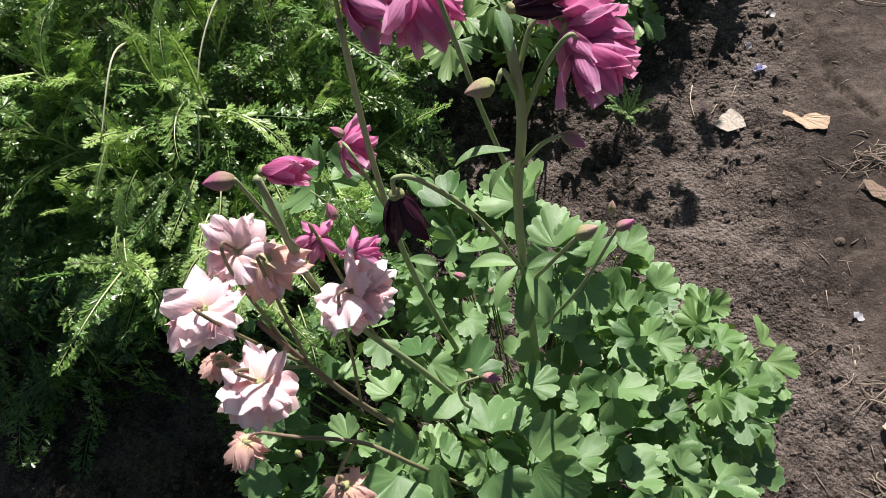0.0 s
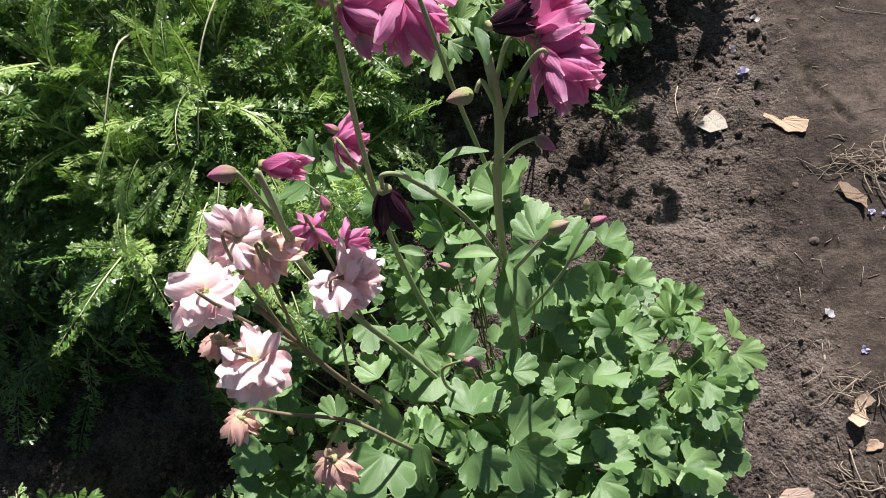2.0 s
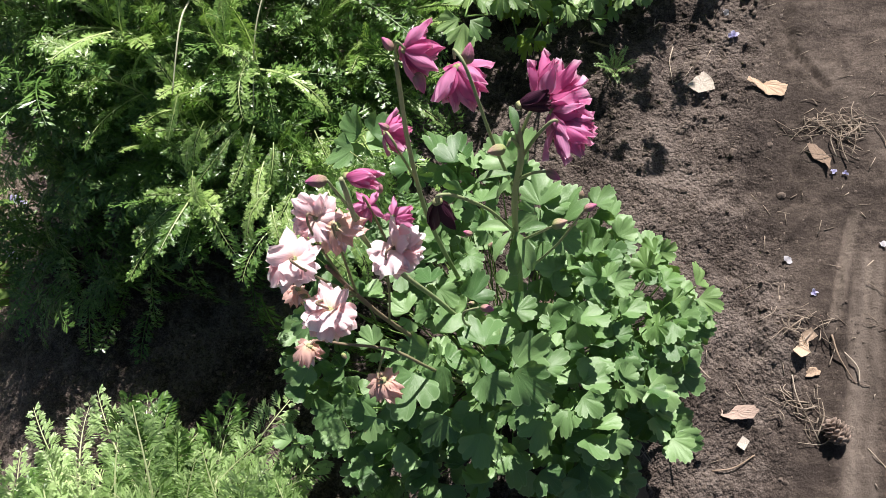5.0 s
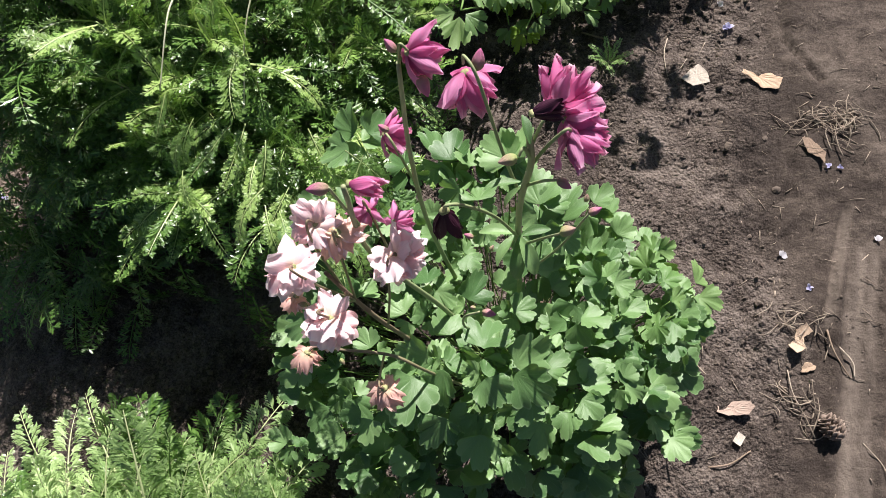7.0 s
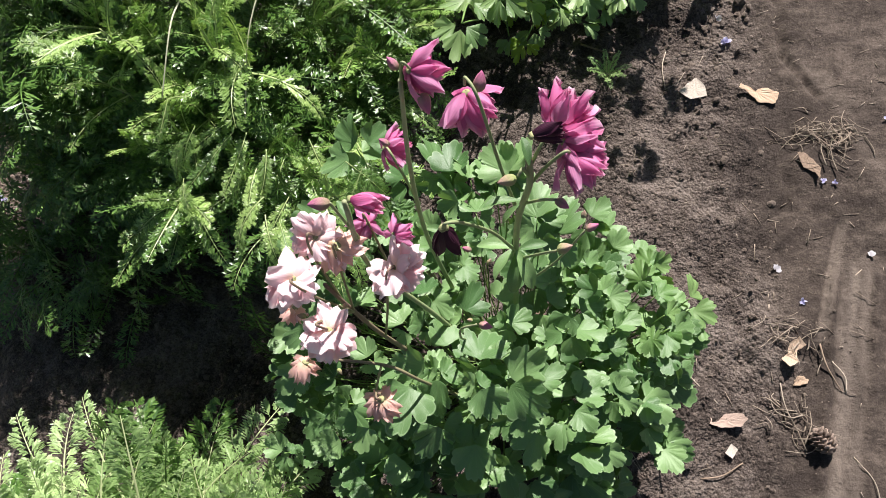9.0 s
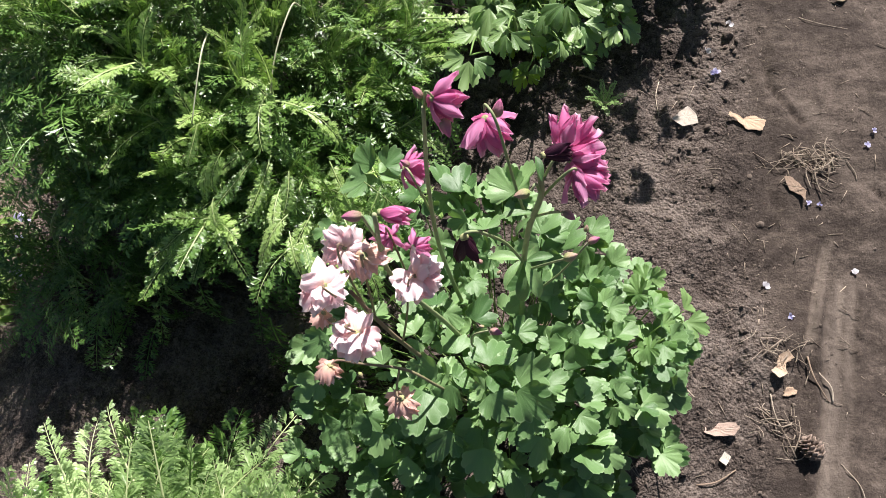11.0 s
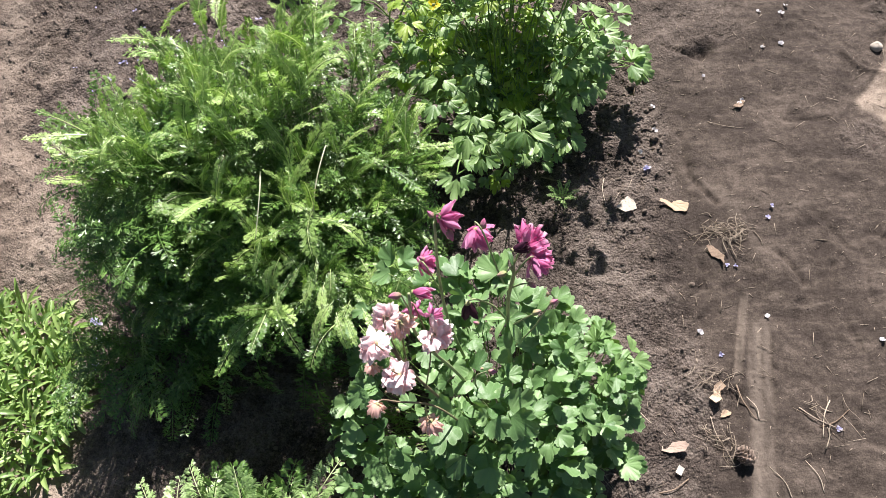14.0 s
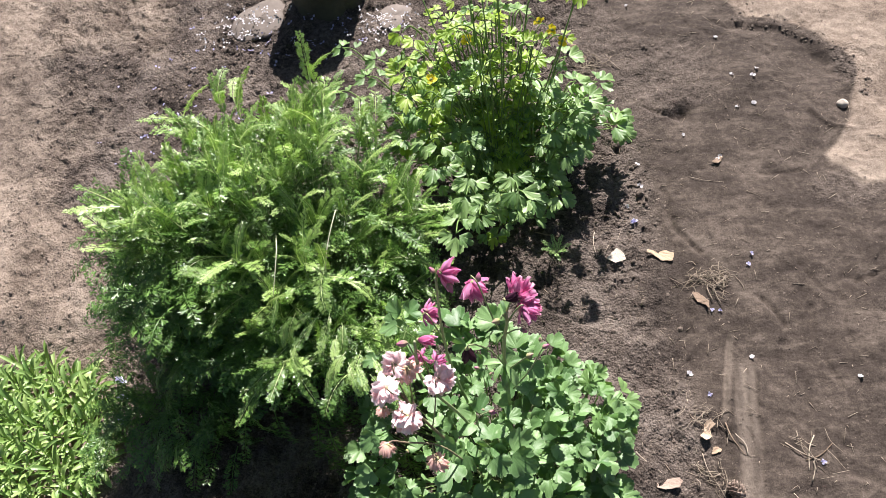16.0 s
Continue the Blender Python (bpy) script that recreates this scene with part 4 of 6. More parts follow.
flower(0.056, 0.220, 0.718, (0.8, 0.0, -0.5), P_W, 0.72, "rose-purple double flower hanging from a bent stalk")
flower(0.060, 0.212, 0.716, (0.5, -0.35, -0.6), P_W, 0.76, "rose-purple double flower hanging from a bent stalk")
flower(0.036, 0.214, 0.738, (0.98, 0.1, 0.0), D_W, 0.62, "dark maroon half-wilted flower", False)
flower(-0.006, 0.256, 0.716, (0.2, -0.35, -0.9), P_W, 0.84, "rose-purple nodding double flower")
flower(-0.052, 0.300, 0.676, (0.6, 0.1, -0.6), P_W, 0.84, "rose-purple nodding double flower")
flower(-0.098, 0.312, 0.532, (0.75, 0.05, -0.45), P_W, 0.78, "rose-purple nodding double flower")
flower(-0.090, 0.205, 0.662, (1, -0.25, 0.2), SLIM, 0.78, "closed rose-purple flower lying sideways", False)
flower(-0.022, 0.182, 0.668, (0.02, -0.2, -1), D_W, 0.85, "dark maroon wilting flower hanging down", False)
flower(-0.104, 0.232, 0.545, (-0.4, 0.1, -0.7), P_W, 0.6, "rose-purple double flower")
flower(-0.083, 0.226, 0.535, (0.4, 0.2, -0.6), P_W, 0.62, "rose-purple double flower")
for x, y, z, fac, s in ((-0.150, 0.168, 0.590, (-0.45, -0.1, -0.8), 1.05), (-0.136, 0.204, 0.590, (-0.3, 0.4, -0.6), 0.95), (-0.125, 0.134, 0.562, (-0.25, -0.4, -0.8), 1.1),
                        (-0.076, 0.190, 0.555, (0.35, -0.2, -0.8), 1.1)):
    flower(x, y, z - 0.004, fac, K_W, s * 0.77, "pale pink ruffled double flower", loose=1.9)
flower(-0.118, 0.197, 0.585, (0.2, 0.1, -0.8), F_W, 1.0, "peach-pink fading double flower", loose=1.8)
flower(-0.171, 0.124, 0.463, (-0.3, -0.3, -0.8), F_W, 0.8, "faded pink and cream flower")
flower(-0.092, 0.090, 0.485, (0.05, -0.25, -1), F_W, 0.85, "salmon-pink half-open flower")
flower(-0.163, 0.158, 0.535, (-0.3, -0.3, -0.9), F_W, 0.6, "cream withered flower")

BUD_P, BUD_G = bud_mesh("bud", M_bud_p), bud_mesh("bud", M_bud_g, 0.8, 0.3)


def bud(x, y, z, along, length, me, label=""):
    part("bud", me, columbine, aim(Vector((x, y, z)) - BASE, along, (0.1, 0.2, 1), length * 0.68), label)


for x, y, z, d, l, me in ((-0.105, 0.203, 0.660, (-1, -0.1, 0.0), 0.024, BUD_P), (-0.044, 0.288, 0.664, (0.3, -0.8, -0.3), 0.024, BUD_P), (-0.061, 0.302, 0.674, (-0.4, 0.3, 0.4), 0.018, BUD_P),
                          (0.003, 0.244, 0.738, (0.2, 0.5, 0.7), 0.020, BUD_P), (0.027, 0.196, 0.718, (-0.8, -0.3, 0.1), 0.022, BUD_G), (0.052, 0.198, 0.680, (0.7, -0.3, -0.4), 0.016, BUD_P),
                          (0.083, 0.238, 0.520, (0.8, 0.3, 0.3), 0.018, BUD_P), (0.080, 0.245, 0.530, (0.1, 0.5, 0.8), 0.015, BUD_G), (0.056, 0.190, 0.602, (0.6, 0.1, 0.4), 0.024, BUD_G),
                          (-0.012, 0.169, 0.447, (0.9, -0.2, 0.1), 0.020, BUD_P), (-0.018, 0.172, 0.450, (-0.6, -0.1, 0.6), 0.012, BUD_G), (-0.150, 0.126, 0.425, (0.5, -0.6, -0.5), 0.014, BUD_G),
                          (-0.158, 0.137, 0.470, (0.1, 0.3, 0.8), 0.011, BUD_G), (-0.093, 0.093, 0.490, (0.0, 0.3, 0.8), 0.010, BUD_G)):
    bud(x, y, z, d, l, me)
for x, y, z, d, l, me in ((-0.146, 0.146, 0.555, (-0.8, 0.0, 0.3), 0.014, BUD_G), (-0.118, 0.158, 0.540, (0.2, 0.3, 0.9), 0.013, BUD_G), (-0.094, 0.245, 0.545, (-0.2, 0.5, 0.8), 0.018, BUD_P),
                          (-0.005, 0.225, 0.46, (0.5, 0.5, 0.7), 0.013, BUD_G), (-0.02, 0.235, 0.47, (-0.9, 0.2, 0.2), 0.014, BUD_P), (-0.088, 0.30, 0.56, (-0.7, 0.2, 0.5), 0.016, BUD_P)):
    bud(x, y, z, d, l, me)


def cstem(points, r0=0.003, r1=0.002, mat=M_stem):
    return add_stem(columbine, BASE, points, r0 * 0.82, r1 * 0.85, mat, "stem", 6, 9)


cstem([(0.01, 0.21, 0), (0.018, 0.235, 0.25), (0.021, 0.234, 0.42), (0.023, 0.228, 0.52), (0.027, 0.220, 0.60), (0.035, 0.210, 0.68), (0.034, 0.208, 0.728)], 0.0042, 0.0026)
cstem([(-0.02, 0.22, 0), (-0.06, 0.26, 0.25), (-0.072, 0.270, 0.42), (-0.070, 0.283, 0.55), (-0.062, 0.302, 0.66)], 0.0036, 0.0022)
cstem([(-0.01, 0.2, 0), (-0.04, 0.2, 0.2), (-0.066, 0.199, 0.36), (-0.095, 0.203, 0.46), (-0.107, 0.204, 0.54), (-0.096, 0.206, 0.655)], 0.0038, 0.0024)
cstem([(-0.02, 0.17, 0), (-0.07, 0.16, 0.25), (-0.105, 0.162, 0.40), (-0.125, 0.170, 0.48), (-0.138, 0.178, 0.54)], 0.0036, 0.0022, M_stem_red)
cstem([(-0.03, 0.14, 0.1), (-0.07, 0.125, 0.36), (-0.10, 0.131, 0.42), (-0.145, 0.131, 0.445), (-0.164, 0.130, 0.462), (-0.171, 0.124, 0.464)], 0.0024, 0.0012, M_stem_red)
for a in ([(0.034, 0.209, 0.70), (0.042, 0.214, 0.727), (0.050, 0.227, 0.727)], [(0.034, 0.212, 0.67), (0.046, 0.208, 0.71), (0.056, 0.210, 0.725), (0.060, 0.212, 0.718)],
          [(0.027, 0.220, 0.60), (0.016, 0.220, 0.68), (0.004, 0.238, 0.738), (-0.004, 0.250, 0.744), (-0.006, 0.254, 0.730)], [(0.035, 0.209, 0.69), (0.031, 0.202, 0.718), (0.028, 0.197, 0.717)],
          [(0.030, 0.216, 0.63), (0.042, 0.204, 0.665), (0.052, 0.198, 0.680)], [(-0.062, 0.302, 0.655), (-0.057, 0.301, 0.684), (-0.051, 0.299, 0.679)]):
    cstem(a, 0.0016, 0.0011)
for a in ([(0.022, 0.228, 0.49), (0.008, 0.204, 0.60), (-0.008, 0.184, 0.672), (-0.018, 0.178, 0.687), (-0.022, 0.180, 0.672)], [(0.022, 0.23, 0.46), (0.042, 0.208, 0.54), (0.056, 0.190, 0.602)],
          [(0.03, 0.23, 0.38), (0.06, 0.232, 0.45), (0.083, 0.238, 0.520)], [(-0.071, 0.278, 0.48), (-0.088, 0.298, 0.54), (-0.097, 0.311, 0.538)],
          [(-0.102, 0.206, 0.58), (-0.104, 0.204, 0.63), (-0.105, 0.203, 0.66)], [(-0.03, 0.19, 0.28), (-0.035, 0.172, 0.37), (-0.03, 0.168, 0.43), (-0.014, 0.169, 0.447)]):
    cstem(a, 0.0018, 0.0012)
for a in ([(-0.125, 0.170, 0.48), (-0.135, 0.160, 0.56), (-0.145, 0.160, 0.602), (-0.150, 0.168, 0.59)], [(-0.130, 0.173, 0.50), (-0.138, 0.19, 0.58), (-0.138, 0.2, 0.602), (-0.136, 0.204, 0.59)],
          [(-0.125, 0.170, 0.48), (-0.13, 0.145, 0.55), (-0.13, 0.134, 0.578), (-0.125, 0.134, 0.562)], [(-0.108, 0.163, 0.41), (-0.09, 0.17, 0.50), (-0.08, 0.18, 0.565), (-0.076, 0.19, 0.555)],
          [(-0.107, 0.13, 0.425), (-0.10, 0.105, 0.47), (-0.094, 0.09, 0.498), (-0.092, 0.09, 0.485)], [(-0.09, 0.203, 0.45), (-0.10, 0.225, 0.53), (-0.106, 0.236, 0.556), (-0.108, 0.236, 0.545)],
          [(-0.125, 0.17, 0.48), (-0.12, 0.185, 0.56), (-0.118, 0.193, 0.597), (-0.118, 0.197, 0.585)]):
    cstem(a, 0.0015, 0.0011, M_stem_red)

# narrow leaves on the flowering stems
BRACTS = [blade(s, 0.17, M_leaf, 0.7, 8, 0, 0.5) for s in (31, 32, 33)]
for x, y, z, d, l in ((0.022, 0.228, 0.50, (-0.5, -0.7, 0.1), 0.06), (0.022, 0.228, 0.495, (0.5, -0.8, -0.3), 0.07), (0.022, 0.228, 0.498, (-0.8, 0.1, 0.2), 0.06), (0.023, 0.228, 0.49, (0.8, 0.3, 0.2), 0.05), (0.022, 0.228, 0.485, (0.0, -0.9, -0.4), 0.07),
                      (0.028, 0.206, 0.66, (-0.9, -0.2, 0.3), 0.045), (0.028, 0.207, 0.65, (-0.6, -0.5, -0.3), 0.035), (0.035, 0.196, 0.735, (-0.2, 0.8, 0.5), 0.03), (-0.102, 0.207, 0.60, (-0.5, 0.8, 0.4), 0.045), (-0.074, 0.272, 0.43, (0.9, -0.1, 0.2), 0.045)):
    part("bract", rng.choice(BRACTS), columbine, aim(Vector((x, y, z)) - BASE, d, (rng.uniform(-0.3, 0.3), 0.3, 1), l * 0.6))


# ---- feathery clumps ----
FRONDS = [frond_data(s, 20 + 2 * (s % 3), 0.12 + 0.02 * (s % 4), 0.3 + 0.35 * (s % 5), 4, 0.0095) for s in range(7)] + [frond_data(8 + s, 24, 0.085 + 0.02 * s, 0.6, 4, 0.0085) for s in range(3)]
SPARSE = [frond_data(30 + s, 12, 0.14 + 0.02 * s, 0.3 + 0.3 * s, 2, 0.0125) for s in range(4)]
BROAD = [frond_data(20 + s, 15, 0.16 + 0.025 * (s % 3), 0.1 + 0.2 * (s % 3), 5, 0.0088, 0.012) for s in range(5)]


def clump(name, centre, radii, top, rim, shoots, per, length, mat, mat_shade, label, most, stem_r, seed, lean=0.6, kit=FRONDS, hollows=(), square=2.0, cut=None, dips=0.16):
    """A mound of leafy shoots: most of the outer leaves are parts of their own, the others are one mesh."""
    q = random.Random(seed)
    base = Vector((*centre, gz(*centre)))
    host = thing(name, base, label, "plant")
    meshes = [mesh("frond", *fr[:2], mat, fr[2]) for fr in kit]
    poses, stems = [], []
    for s in range(shoots):
        a, e = s * 2.39996, math.sqrt((s + 0.5) / shoots)
        a += q.uniform(-0.25, 0.25)
        box = (abs(math.cos(a)) ** square + abs(math.sin(a)) ** square) ** (-1 / square)
        x, y = centre[0] + radii[0] * e * box * math.cos(a), centre[1] + radii[1] * e * box * math.sin(a)
        if cut and x < -0.64:
            x = -0.64 + 0.62 * (x + 0.64)
        if cut and y < cut[1] + cut[2] * (x - cut[0]):
            continue
        h = (rim + (top - rim) * (1 - e ** 3)) * (q.uniform(0.80, 1.1) + dips * float(vnoise(x * 9, y * 9, 21)))
        if cut and y < cut[1] + 0.13 + (cut[2] - 0.13) * (x - cut[0]):
            h *= 0.55 if x < -0.56 else 0.88
        for hx, hy, hr, deep in hollows:
            h *= 1 - deep * math.exp(-((x - hx) ** 2 + (y - hy) ** 2) / hr ** 2)
        fx, fy = centre[0] + (x - centre[0]) * lean, centre[1] + (y - centre[1]) * lean
        foot, tip = Vector((fx, fy, gz(fx, fy))), Vector((x, y, base.z + h))
        out = Vector((x - centre[0], y - centre[1], 0))
        mid = foot.lerp(tip, 0.55) + Vector((0, 0, 0.05 * (1 - e))) + out * -0.05
        line = smooth_line([foot, mid, tip], 8)
        stems.append(tube([p - base for p in (foot, mid, tip)], stem_r, stem_r * 0.45, 4, 5))
        for k in range(per):
            t = (0.4 + 0.6 * (k - 0.5) / (per - 1)) if k > 1 else 0.12 + 0.16 * k + 0.1 * q.random()
            i = min(len(line) - 2, int(t * (len(line) - 1)))
            p = line[i].lerp(line[i + 1], t * (len(line) - 1) - i)
            d = (line[i + 1] - line[i]).normalized()
            b = k * 2.4 + q.uniform(-0.4, 0.4) + s
            side = d.cross(Vector((0.2, 0.1, 1))).normalized()
            side = Matrix.Rotation(b, 3, d) @ side
            open_ = 1.25 - 0.75 * t + q.uniform(-0.2, 0.2)
            along = (d * math.cos(open_) + side * math.sin(open_) + out * 0.35 + Vector((q.uniform(-0.45, 0.45), q.uniform(-0.45, 0.45), q.uniform(-0.45, 0.4) - 0.35 * e * e))).normalized()
            up = (d * 0.5 + Vector((0, 0, 1.0)) + SUN_DIR * 0.6 + Vector((q.uniform(-0.5, 0.5), q.uniform(-0.5, 0.5), 0))).normalized()
            poses.append((t * (0.4 + p.z) + 0.1 * q.random(), aim(p - base, along, up, length * q.uniform(0.6, 1.25) * (1.15 - 0.4 * t))))
    for k in range(330 if cut else 0):
        # the crowded inside of the mound
        a, e = q.uniform(0, 6.283), 0.97 * math.sqrt(q.random())
        x, y = centre[0] + radii[0] * e * math.cos(a), centre[1] + radii[1] * e * math.sin(a)
        if y > cut[1] + cut[2] * (x - cut[0]) + 0.03:
            d = Vector((q.uniform(-1, 1), q.uniform(-1, 1), q.uniform(-0.5, 0.7)))
            poses.append((-2.0, aim(Vector((x, y, base.z + q.uniform(0.08, 0.37 - 0.1 * e))) - base, d, (q.uniform(-0.6, 0.6), q.uniform(-0.6, 0.6), 1), length)))
    for k in range(190 if cut else 0):
        # the thick flank by the daisies
        x, y = q.uniform(-0.78, -0.58), q.uniform(0.45, 0.72)
        d = Vector((q.uniform(-1, 0.6), q.uniform(-0.6, 0.8), q.uniform(-0.4, 0.6)))
        poses.append((-2.0, aim(Vector((x, y, base.z + q.uniform(0.18, 0.42))) - base, d, (q.uniform(-0.6, 0.6), q.uniform(-0.6, 0.6), 1), length)))
    for k in range(60 if cut else 0):
        # the low skirt of shaded leaves at the corner by the daisies
        x, y = q.uniform(-0.86, -0.6), q.uniform(0.28, 0.43)
        d = Vector((q.uniform(-1, 0.4), q.uniform(-1, 0.2), q.uniform(-0.5, 0.5)))
        poses.append((-1.5, aim(Vector((x, y, base.z + q.uniform(0.02, 0.1))) - base, d, (q.uniform(-0.4, 0.4), q.uniform(-0.6, 0.2), 1), length)))
    for k in range(26 if cut else 0):
        # long leaves with pale ribs that hang over the front
        x = -0.40 + 0.26 * (k + q.random()) / 26
        y = cut[1] + cut[2] * (x - cut[0]) + q.uniform(0.03, 0.15)
        d = Vector((q.uniform(-0.6, 0.6), q.uniform(-0.9, -0.35), q.uniform(-0.6, 0.0)))
        poses.append((3.0, aim(Vector((x, y, base.z + q.uniform(0.34, 0.42))) - base, d, (q.uniform(-0.4, 0.4), q.uniform(-0.2, 0.3), 1), length * q.uniform(0.42, 0.68))))
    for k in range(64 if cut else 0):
        # leaves hanging in the mound's own shade, which also darkens their colour
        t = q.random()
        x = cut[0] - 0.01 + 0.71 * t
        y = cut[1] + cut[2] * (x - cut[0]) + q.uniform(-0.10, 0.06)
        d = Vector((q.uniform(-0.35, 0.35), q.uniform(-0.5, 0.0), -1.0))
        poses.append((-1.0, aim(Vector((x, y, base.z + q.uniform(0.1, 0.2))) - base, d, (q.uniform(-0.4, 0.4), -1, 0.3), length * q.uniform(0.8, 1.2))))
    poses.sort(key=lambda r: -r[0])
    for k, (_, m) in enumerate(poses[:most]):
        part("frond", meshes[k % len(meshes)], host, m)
    # deepest and lowest leaves take the green with shade painted in
    for name_, mat_, rows in (("upper_fronds", M_yarrow_mid, poses[most:most + 280] if cut else []), ("inner_fronds", mat_shade, poses[most + 280:] if cut else poses[most:])):
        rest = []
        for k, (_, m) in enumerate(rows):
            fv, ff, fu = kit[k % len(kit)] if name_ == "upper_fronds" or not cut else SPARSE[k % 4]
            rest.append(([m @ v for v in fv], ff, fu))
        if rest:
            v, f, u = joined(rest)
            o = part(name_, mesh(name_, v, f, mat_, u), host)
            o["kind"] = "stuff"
    for v, f, u in stems:
        part("stem", mesh("stem", v, f, M_ystem, u), host)
    return host


yarrow = clump("yarrow", (-0.483, 0.65), (0.358, 0.365), 0.455, 0.395, 136, 11, 0.122, M_yarrow, M_yarrow_shade, "dense mound of feathery bright green yarrow leaves", 300, 0.0022, 5, cut=(-0.88, 0.485, -0.36), hollows=((-0.52, 0.39, 0.10, 0.45), (-0.60, 0.55, 0.05, 0.4), (-0.65, 0.40, 0.08, 0.45), (-0.18, 0.55, 0.19, 0.36), (-0.15, 0.95, 0.14, 0.35), (-0.80, 0.88, 0.15, 0.45)), square=2.5, dips=0.3)
clump("tansy", (-0.455, -0.155), (0.34, 0.17), 0.175, 0.12, 50, 6, 0.18, M_yarrow_pale, M_yarrow_shade, "low clump of pale green feathery tansy leaves", 220, 0.002, 6, kit=BROAD)

M_dead = plain("dead_stalk", (0.3, 0.3, 0.19), (0.52, 0.52, 0.38), scale=120)
for pts in ([(-0.30, 0.66, 0.36), (-0.285, 0.60, 0.43), (-0.30, 0.52, 0.42), (-0.315, 0.44, 0.36)], [(-0.42, 0.60, 0.38), (-0.40, 0.53, 0.42), (-0.41, 0.45, 0.39)]):
    add_stem(yarrow, yarrow.location, pts, 0.0014, 0.0008, M_dead, "stalk", 6, 6, "pale dry stalk")

# ---- the bright clump of narrow leaves ----
LANCES = [blade(40 + s, 0.066 + 0.016 * (s % 3), M_lance, 0.4 + 0.4 * (s % 3), 8, 0.0, 0.45) for s in range(5)]
M_lance_in = leafy("daisy_leaf_inner", (0.14, 0.25, 0.05), (0.34, 0.46, 0.16), (0.25, 0.4, 0.1), (0.35, 0.6, 0.05), 0.45, 0.22, island=True)


def lance_clump(centre, radii, shoots, per, seed):
    q = random.Random(seed)
    base = Vector((*centre, gz(*centre)))
    host = thing("oxeye_daisy", base, "low clump of narrow bright green leaves, not in flower", "plant")
    poses = []
    for s in range(shoots):
        a, e = s * 2.39996, math.sqrt((s + 0.5) / shoots)
        x, y = centre[0] + radii[0] * e * math.cos(a), centre[1] + radii[1] * e * math.sin(a)
        h = 0.03 + 0.08 * (1 - e * e) * q.uniform(0.5, 1.2)
        g = gz(x, y)
        for k in range(per):
            t = (k + 0.5) / per
            b = k * 2.4 + q.uniform(-0.4, 0.4)
            el = 0.35 + 0.9 * t + q.uniform(-0.35, 0.35)
            d = Vector((math.cos(b) * math.cos(el), math.sin(b) * math.cos(el), math.sin(el))) + Vector((x - centre[0], y - centre[1], 0)) * 1.5
            poses.append((t + e * 0.2, aim(Vector((x, y, g + h * t)) - base, d, (0, 0, 1), q.uniform(0.042, 0.085) * (1.1 - 0.35 * t))))
    poses.sort(key=lambda r: -r[0])
    for k, (_, m) in enumerate(poses[:300]):
        part("leaf", LANCES[k % 5], host, m)
    rest = []
    for k, (_, m) in enumerate(poses[300:]):
        me = LANCES[k % 5]
        rest.append(([m @ v.co for v in me.vertices], [tuple(p.vertices) for p in me.polygons], [(0, 0)] * len(me.vertices)))
    v, f, u = joined(rest)
    o = part("inner_leaves", mesh("inner_leaves", v, f, M_lance_in), host)
    o["kind"] = "stuff"
    return host


lance_clump((-1.2, 0.32), (0.25, 0.25), 130, 10, 8)

# ---- the leafy plant behind, with yellow flowers ----
CB = Vector((0.03, 0.97, 0.0))
celandine = thing("celandine", CB, "leafy green plant with lobed leaves and small yellow flowers", "plant")
LOBED = [fan_leaflet(60 + s, 0.62, 70 + 8 * (s % 2), M_celand, 36, 3, 0.15, 0.72) for s in range(5)]
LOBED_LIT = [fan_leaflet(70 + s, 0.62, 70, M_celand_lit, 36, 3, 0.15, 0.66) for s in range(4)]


def compound(x, y, z, size, n=5, lit=False, foot=None, turn=0.0, sag=-0.25):
    """A stalked leaf with a tip leaflet and pairs of side leaflets; x, y, z: its tip node; lit: leaflets coloured as if
    in sun.
    """
    end = Vector((x, y, z))
    f0 = foot or CB + Vector((rng.uniform(-0.04, 0.04), rng.uniform(-0.04, 0.04), 0))
    out = Vector((x - f0.x, y - f0.y, 0))
    mid = f0.lerp(end, 0.5) + Vector((0, 0, 0.18 * (abs(end.z - f0.z) + 0.1)))
    v, fc, u = tube([p - end for p in (f0, mid, end)], 0.0022, 0.0012, 5, 6)
    leaf = part("leaf", mesh("leaf_stalk", v, fc, M_cstem, u), celandine, Matrix.Translation(end - CB))
    d = (end - mid).normalized()
    d = (Matrix.Rotation(radians(turn), 3, "Z") @ Vector((d.x, d.y, 0)).normalized() + Vector((0, 0, sag))).normalized() if Vector((d.x, d.y)).length > 0.05 else Vector((0.6, -0.5, -0.2)).normalized()
    x_ = d.cross(Vector((0, 0, 1))).normalized()
    spots = [(Vector(), 0, 1.0), (Vector(), 62, 0.85), (Vector(), -62, 0.85)]
    if n > 3:
        back = (mid - end).normalized() * size * 1.3
        spots += [(back, 70, 0.8), (back, -70, 0.8)]
    for p, ang, s in spots:
        a = radians(ang + rng.uniform(-12, 12))
        dd = (d * math.cos(a) + x_ * math.sin(a) + Vector((0, 0, rng.uniform(-0.25, 0.1)))).normalized()
        uu = (Vector((0, 0, 1)) + x_ * rng.uniform(-0.3, 0.3) + d * rng.uniform(-0.2, 0.3)).normalized()
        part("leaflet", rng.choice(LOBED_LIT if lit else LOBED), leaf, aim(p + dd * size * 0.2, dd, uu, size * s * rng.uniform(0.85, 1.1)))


def crown(x, y, z):
    """The height of the leaves: over the bare soil by the path they slope down to the ground."""
    return z if x < -0.03 else min(z, 0.05 + 1.1 * max(0.0, y - 0.93))


